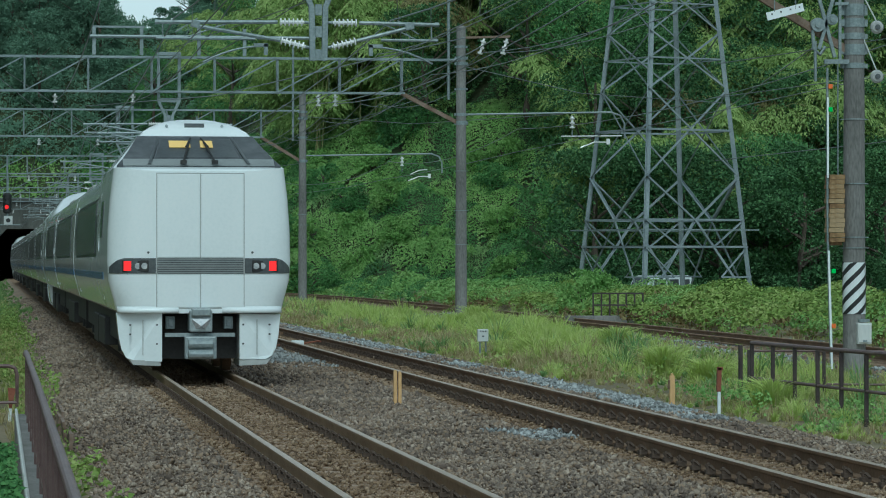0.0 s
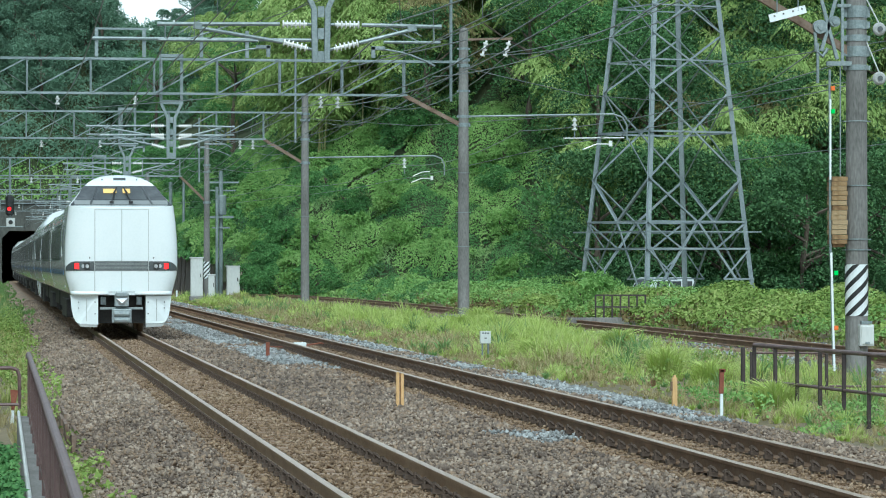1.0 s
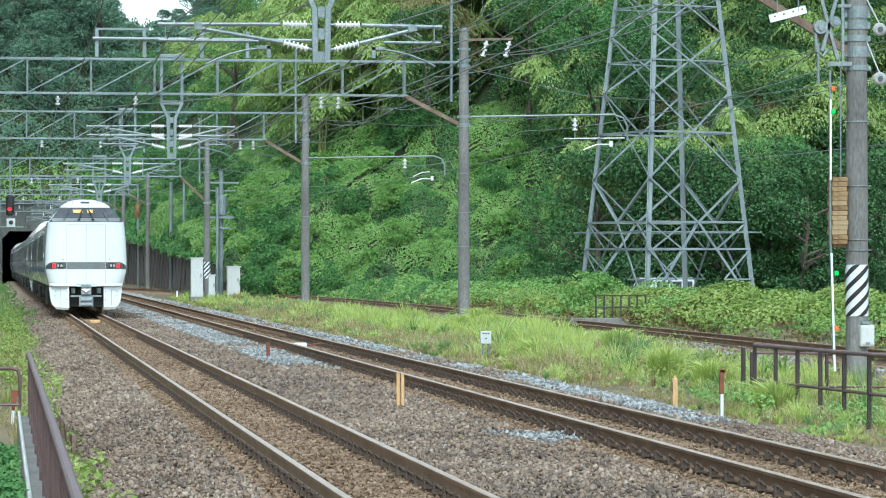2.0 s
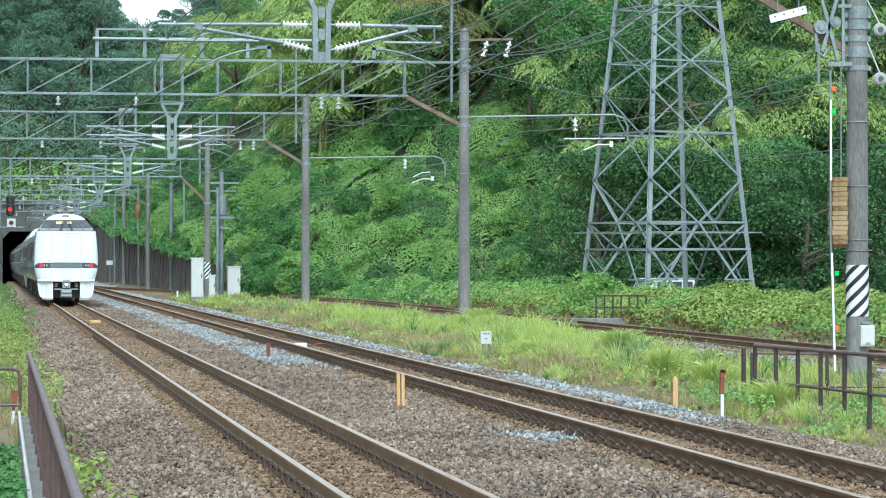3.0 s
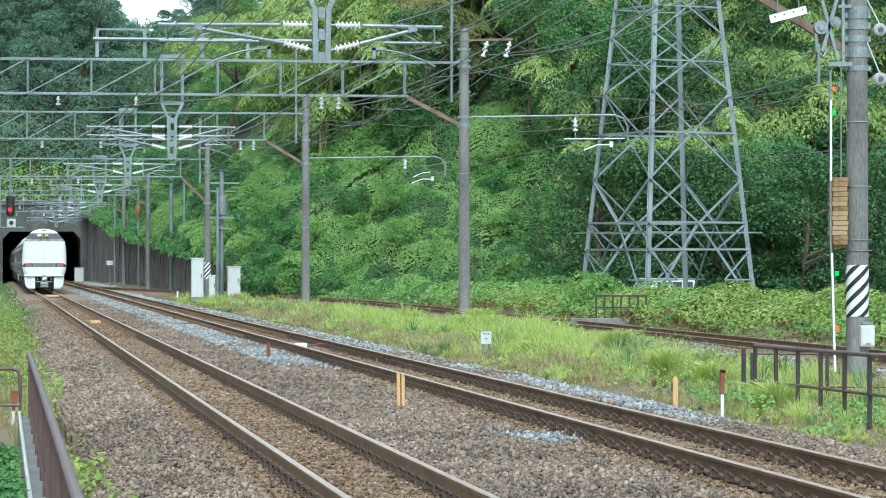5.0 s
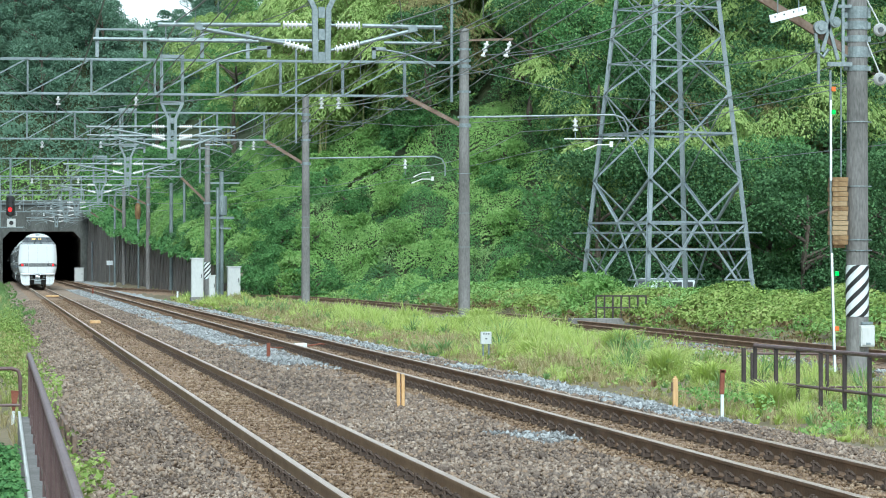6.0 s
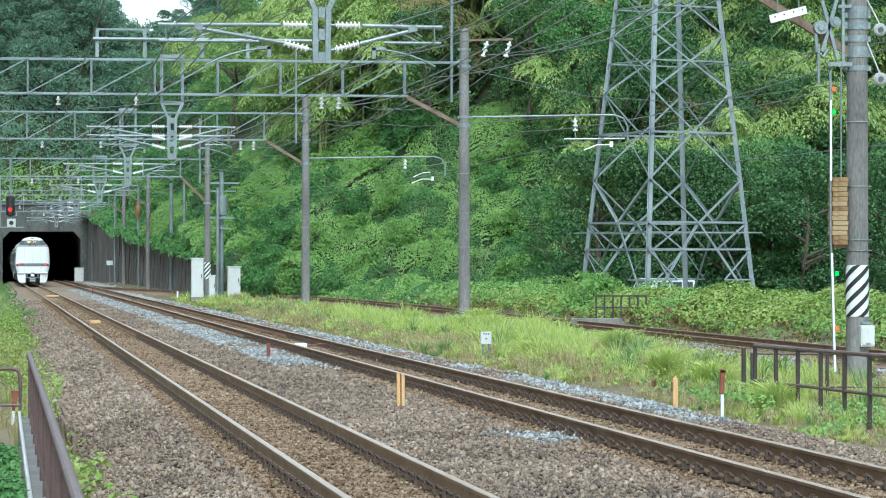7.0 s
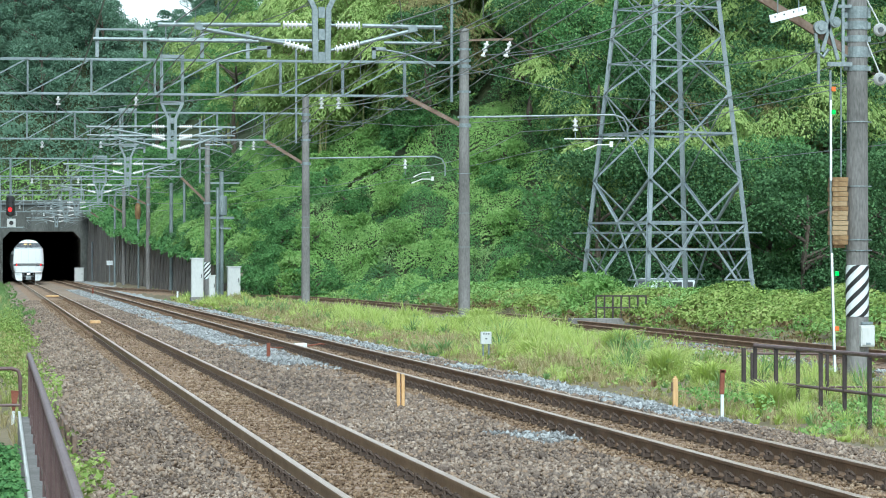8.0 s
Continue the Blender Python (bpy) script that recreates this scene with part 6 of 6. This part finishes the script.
def tussocks(name, label, count, box, keep, blades, h0, h1, mat, seed, w=0.007, wide=0.5):
    """Clumps of fine arching blades, as one object."""
    g = np.random.default_rng(seed)
    a, s = spread(count, box, keep, seed + 500)
    n = len(a)
    low = np.clip((a - 10.2) / 1.6, 0.3, 1.0) * np.clip((17.0 - a) / 1.6, 0.35, 1.0) * np.where((s < 56) & (a < 13.2), 0.55, 1.0) if box[0] > 5 else np.clip((1.3 - a) / 0.8, 0.4, 1.0)
    tall = g.uniform(h0, h1, n) * low * np.clip(0.85 + 0.4 * lump(a, s, 0.45), 0.4, 1.5)
    root = np.repeat(np.stack([a, s, ground_height(a, s) - 0.03], 1), blades, 0)
    hh = np.repeat(tall, blades)
    m = len(hh)
    th, rr = g.uniform(0, 6.28, m), g.uniform(0, 1, m) ** 0.7
    out = np.stack([np.cos(th), np.sin(th), np.zeros(m)], 1)
    hh = hh * g.uniform(0.55, 1.05, m) * (1 - 0.3 * rr)
    p0 = root + out * (rr * hh * 0.35 * wide)[:, None]
    p1 = p0 + out * (rr * hh * 0.5 * wide)[:, None] + np.array([0, 0, 1.0]) * (hh * 0.58)[:, None]
    p2 = p1 + out * ((0.25 + rr) * hh * 0.6 * wide)[:, None] + np.array([0, 0, 1.0]) * (hh * (0.38 - 0.3 * rr))[:, None]
    sd = unit(g.normal(size=(m, 3)) * np.array([1, 0.3, 0])) * (w * np.clip(s.repeat(blades) / 70, 0.6, 2.0))[:, None]
    v = np.stack([p0 - sd * 0.6, p0 + sd * 0.6, p1 + sd, p1 - sd, p2], 1).reshape(-1, 3)
    i = np.arange(m)[:, None] * 5
    f = np.concatenate([i + np.array([[0, 1, 2]]), i + np.array([[0, 2, 3]]), i + np.array([[3, 2, 4]])])
    return tagged(part(name, fast_mesh(name, v, f, [mat]), mat), label, "grass", kind="stuff")


MEADOW = (10, 17.6, 28, 200)
bare = lambda a, s: np.hypot((a - 12.2) / 0.9, (s - 90) / 6) < 1 + 0.3 * np.sin(s)
tussocks("meadow_grass", "fine bright green grass between the tracks", 3300, MEADOW, lambda a, s: mid(a, s) & ~bare(a, s), 42, 0.3, 0.7, M["grass"], 41)
tussocks("tall_grass", "high pale grass beside the siding", 260, (12.8, 17.2, 80, 118), lambda a, s: mid(a, s) & ~bare(a, s), 90, 0.75, 1.15, M["tuft"], 57, 0.008, 0.6)
tussocks("tall_grass", "tall yellow-green grass clumps between the tracks", 900, MEADOW, lambda a, s: mid(a, s) & ~bare(a, s) & (lump(a, s, 0.5) > -0.1), 60, 0.6, 1.0, M["tuft"], 42, 0.009, 0.7)
tussocks("dry_grass", "dry tan seed-headed grass among the green", 2300, MEADOW, lambda a, s: mid(a, s) & (lump(a, s, 0.6) < 0.35), 26, 0.35, 0.75, M["dry_grass"], 43, 0.005, 0.4)
tussocks("edge_grass", "short sparse grass along the ballast edge", 1500, (10.2, 12.2, 28, 150), mid, 24, 0.5, 0.9, M["dry_grass"], 60, 0.006, 0.6)
tussocks("green_weeds", "darker green weed clumps in the meadow", 420, MEADOW, lambda a, s: mid(a, s) & ~bare(a, s), 44, 0.5, 0.95, M["slope_blade"], 61, 0.012, 0.7)
tussocks("red_weeds", "reddish brown weed stalks in the meadow", 260, MEADOW, lambda a, s: mid(a, s) & (lump(a, s, 0.8) > 0.2), 22, 0.4, 0.75, M["red_weed"], 44, 0.007, 0.5)
tussocks("dry_grass", "dry grass on the verge beside the fence", 700, (-3.0, 1.1, 30, 200), lambda a, s: (a < 1.0) & seen(a, s, 0.004), 24, 0.3, 0.6, M["dry_grass"], 58, 0.005)
tussocks("verge_grass", "far grass on the verge towards the tunnel", 1300, (-2.6, 1.75, 110, 345), lambda a, s: (a < 1.5 + 0.2 * np.sin(s * 0.3)) & seen(a, s, 0.004), 30, 0.5, 0.9, M["slope_blade"], 59, 0.007)
tussocks("verge_grass", "green grass on the verge beside the fence", 2300, (-3.5, 1.1, 15, 200), lambda a, s: (a < 1.0 + 0.2 * np.sin(s * 1.3)) & ((a > 0.35) | (s < 38) | (s > 48)) & seen(a, s, 0.004), 34, 0.25, 0.6, M["grass"], 46, 0.006)
a, s = spread(26000, (12, 26, 60, 260), lambda a, s: (np.abs(off(a, s)) > 1.3) & (np.abs(off(a, s)) < 2.8) & seen(a, s), 47)
grass("siding_grass", "grass along the rusty siding", a, s, ground_height, 0.3, 0.5, M["grass"], 48, 0.016)
# taller tufts
for k, (px, d, n, r, h) in enumerate(((950, 73, 1500, 0.85, 0.85), (1095, 78, 1300, 0.75, 0.95), (940, 92, 1400, 0.9, 1.0), (820, 100, 1200, 0.8, 0.9), (730, 105, 900, 0.7, 0.8), (875, 96, 900, 0.7, 1.0),
                                       (1045, 66, 800, 0.6, 0.6), (1180, 62, 900, 0.7, 0.9), (600, 120, 900, 0.9, 0.8), (680, 116, 900, 0.8, 0.8), (1370, 47, 900, 0.6, 0.8), (850, 104, 1000, 0.9, 1.1), (1260, 58, 800, 0.7, 0.8))):
    g = np.random.default_rng(300 + k)
    c = V((px - 784) * d / 5500, d)
    z = float(ground_height(np.array([c.x]), np.array([c.y]))[0])
    th = g.uniform(0, 6.28, n)
    rr = r * g.uniform(0, 1, n) ** 0.8 * 0.55
    n, th, rr = n // 2, th[::2][:n // 2], rr[::2][:n // 2]
    hh = h * g.uniform(0.55, 1.0, n)
    p0 = np.stack([np.cos(th) * rr * 0.6, np.sin(th) * rr * 0.6, np.full(n, -0.05)], 1)
    p1 = p0 + np.stack([np.cos(th) * rr * 0.5, np.sin(th) * rr * 0.5, hh * 0.65], 1)
    p2 = p1 + np.stack([np.cos(th) * rr * 1.1, np.sin(th) * rr * 1.1, hh * 0.12], 1)
    w = unit(g.normal(size=(n, 3)) * np.array([1, 0.3, 0])) * 0.011
    v = np.stack([p0 - w * 0.6, p0 + w * 0.6, p1 + w, p1 - w, p2 + w * 0.1, p2 - w * 0.1], 1).reshape(-1, 3)
    i = np.arange(n)[:, None] * 6
    f = np.concatenate([i + np.array([[0, 1, 2, 3]]), i + np.array([[3, 2, 4, 5]])])
    t = tagged(part("grass_tuft", fast_mesh("grass_tuft", v, f, [M["tuft"]]), M["tuft"], at=pose(c.x, c.y, z)), "rounded tuft of long bright green grass", "grass tuft", "grass tufts")
# broad-leaved weeds by the railing, the near corner and along the siding
carpet("railing_weeds", "broad-leaved weeds round the railing", 17000, (11.0, 15.5, 33, 50), 0.05, M["vine"], lambda a, s: (lump(a, s, 1.6) > 0.15) & seen(a, s), ground_height, 0.4, 51, narrow=0.42, simple=False)
verge = Mounds((-3.5, 1.25, 14, 130), ground_height, 2000, (0.2, 0.5), (0.7, 1.3), 152, 0.05)
bush = Mounds((-3.5, 0.25, 14, 29), ground_height, 190, (0.4, 0.62), (1.0, 1.25), 153, 0.05)
bush.cover("corner_bush", "leafy bush behind the fence", 520000, 0.045, M["leaf"], (0.0, 1.0), lambda a, s: seen(a, s, 0.004) & (a < 0.22), 52, 0.4, False, 0.5, 0.09)
verge.cover("verge_weeds", "leafy weeds along the ballast edge", 260000, 0.06, M["bank_vine"], (0.0, 0.3), lambda a, s: (a > -2.5) & (a < 1.05 + 0.12 * np.sin(s)) & ((a > 0.55) | ((s > 41) & ((a > 0.35) | (s > 50)))), 53, 0.36, gaps=0.0, loose=0.05)
carpet("meadow_weeds", "low flowering weeds in the grass", 10000, (10.8, 17, 50, 130), 0.085, M["bank_vine"], lambda a, s: mid(a, s) & (lump(a, s, 0.7) > 0.1), ground_height, 0.42, 54, narrow=0.3)
for px, d in ((1045, 116), (1030, 128)):
    c = V((px - 784) * d / 5500, d)
    plant(shrub[1:2], c.x, c.y, float(ground_height(np.array([c.x]), np.array([c.y]))[0]), 0.9)

# ---- loose ballast stones ----


def stones(name, label, a, s, z, size, mat, seed):
    g = np.random.default_rng(seed)
    n = len(a)
    base = np.array([(1, 0, 0), (0, 1, 0), (-1, 0, 0), (0, -1, 0), (0, 0, 1), (0, 0, -1)], float)
    tri = np.array([(0, 1, 4), (1, 2, 4), (2, 3, 4), (3, 0, 4), (1, 0, 5), (2, 1, 5), (3, 2, 5), (0, 3, 5)])
    v = base[None] * g.uniform(0.55, 1.2, (n, 6, 1)) + g.normal(size=(n, 6, 3)) * 0.18
    v *= np.array([1.0, 1.0, 0.75])
    ax = unit(g.normal(size=(n, 3)))
    an = g.uniform(0, 3.14, n)[:, None, None]
    k = ax[:, None, :]
    cr = np.cross(np.broadcast_to(k, v.shape), v)
    v = v * np.cos(an) + cr * np.sin(an) + k * (k * v).sum(2, keepdims=True) * (1 - np.cos(an))
    v = v * (size * np.exp(g.normal(0, 0.36, n)).clip(0.45, 2.3))[:, None, None] + np.stack([a, s, z], 1)[:, None, :]
    f = tri[None] + (np.arange(n) * 6)[:, None, None]
    return tagged(part(name, fast_mesh(name, v.reshape(-1, 3), f.reshape(-1, 3), [mat]), mat), label, "ballast", kind="stuff")


def stone_bed(count, box, seed, power=1.5):
    g = np.random.default_rng(seed)
    a = g.uniform(box[0], box[1], count)
    s = box[2] + (box[3] - box[2]) * g.uniform(size=count) ** power
    keep = seen(a, s, 0.003)
    for t in (A1, A2):
        for r in (-0.566, 0.566):
            keep &= np.abs(a - t - r) > 0.085
    a, s = a[keep], s[keep]
    inner = (np.abs(a - A1) < 0.95) | (np.abs(a - A2) < 0.95)
    k = ~inner | (g.uniform(size=len(a)) < 0.85)
    a, s, inner = a[k], s[k], inner[k]
    z = ground_height(a, s) + np.where(inner, 0.004, 0.0) + g.uniform(-0.015, 0.03, len(a))
    pale = ((a > 8.7) & (s > 38) & (lump(a, s, 0.8) > -0.3)) | ((a > 5.45) & (a < 6.45) & (s > 60) & (lump(a, s, 0.5) > -0.4)) | (np.hypot((a - 6.2) * 1.2, (s - 35.5) * 0.5) < 0.5 + 0.3 * lump(a, s, 2))
    return a, s, z, pale, inner


for k, (n, box, size) in enumerate(((100000, (0.95, 10.5, 20, 48), 0.0245), (76000, (0.95, 10.5, 44, 170), 0.032))):
    a, s, z, pale, inner = stone_bed(n, box, 60 + k)
    stones("ballast_stones", "loose grey-brown ballast stones beside the rails", a[~pale & ~inner], s[~pale & ~inner], z[~pale & ~inner], size, M["ballast"], 70 + k)
    stones("track_stones", "dusty tan ballast stones between the rails", a[~pale & inner], s[~pale & inner], z[~pale & inner], 0.72 * size, M["ballast_tan"], 75 + k)
    stones("pale_ballast_stones", "fresh pale grey ballast stones", a[pale], s[pale], z[pale] + 0.01, size, M["ballast_pale"], 80 + k)
g = np.random.default_rng(90)
a, s = g.uniform(15.8, 20.6, 16000), g.uniform(48, 120, 16000)
k = seen(a, s) & (np.abs(off(a, s)) < 2.2)
a2, s2 = g.uniform(5.4, 6.45, 9000), g.uniform(58, 240, 9000)
k2 = lump(a2, s2, 0.5) > -0.75
stones("pale_ballast_stones", "fresh pale grey ballast stones", a2[k2], s2[k2], np.full(k2.sum(), -0.18), 0.037, M["ballast_pale"], 93)
stones("siding_stones", "grey ballast stones under the siding", a[k], s[k], ground_height(a[k], s[k]) + 0.02, 0.036, M["ballast_pale"], 91)


def motions():
    """The train runs away along the first line at a steady pace."""
    for i, car in enumerate(cars):
        back = i in (2, 11)
        rows = []
        for t in (0.0, 2.0, 4.0, 6.0, 8.0):
            y = 49.04 + 31.32 * t + LENGTH * i
            rows.append((t, pose(A1, y + LENGTH, 0, 0, 0, 180) if back else pose(A1, y, 0)))
        walk(car, rows)


motions()
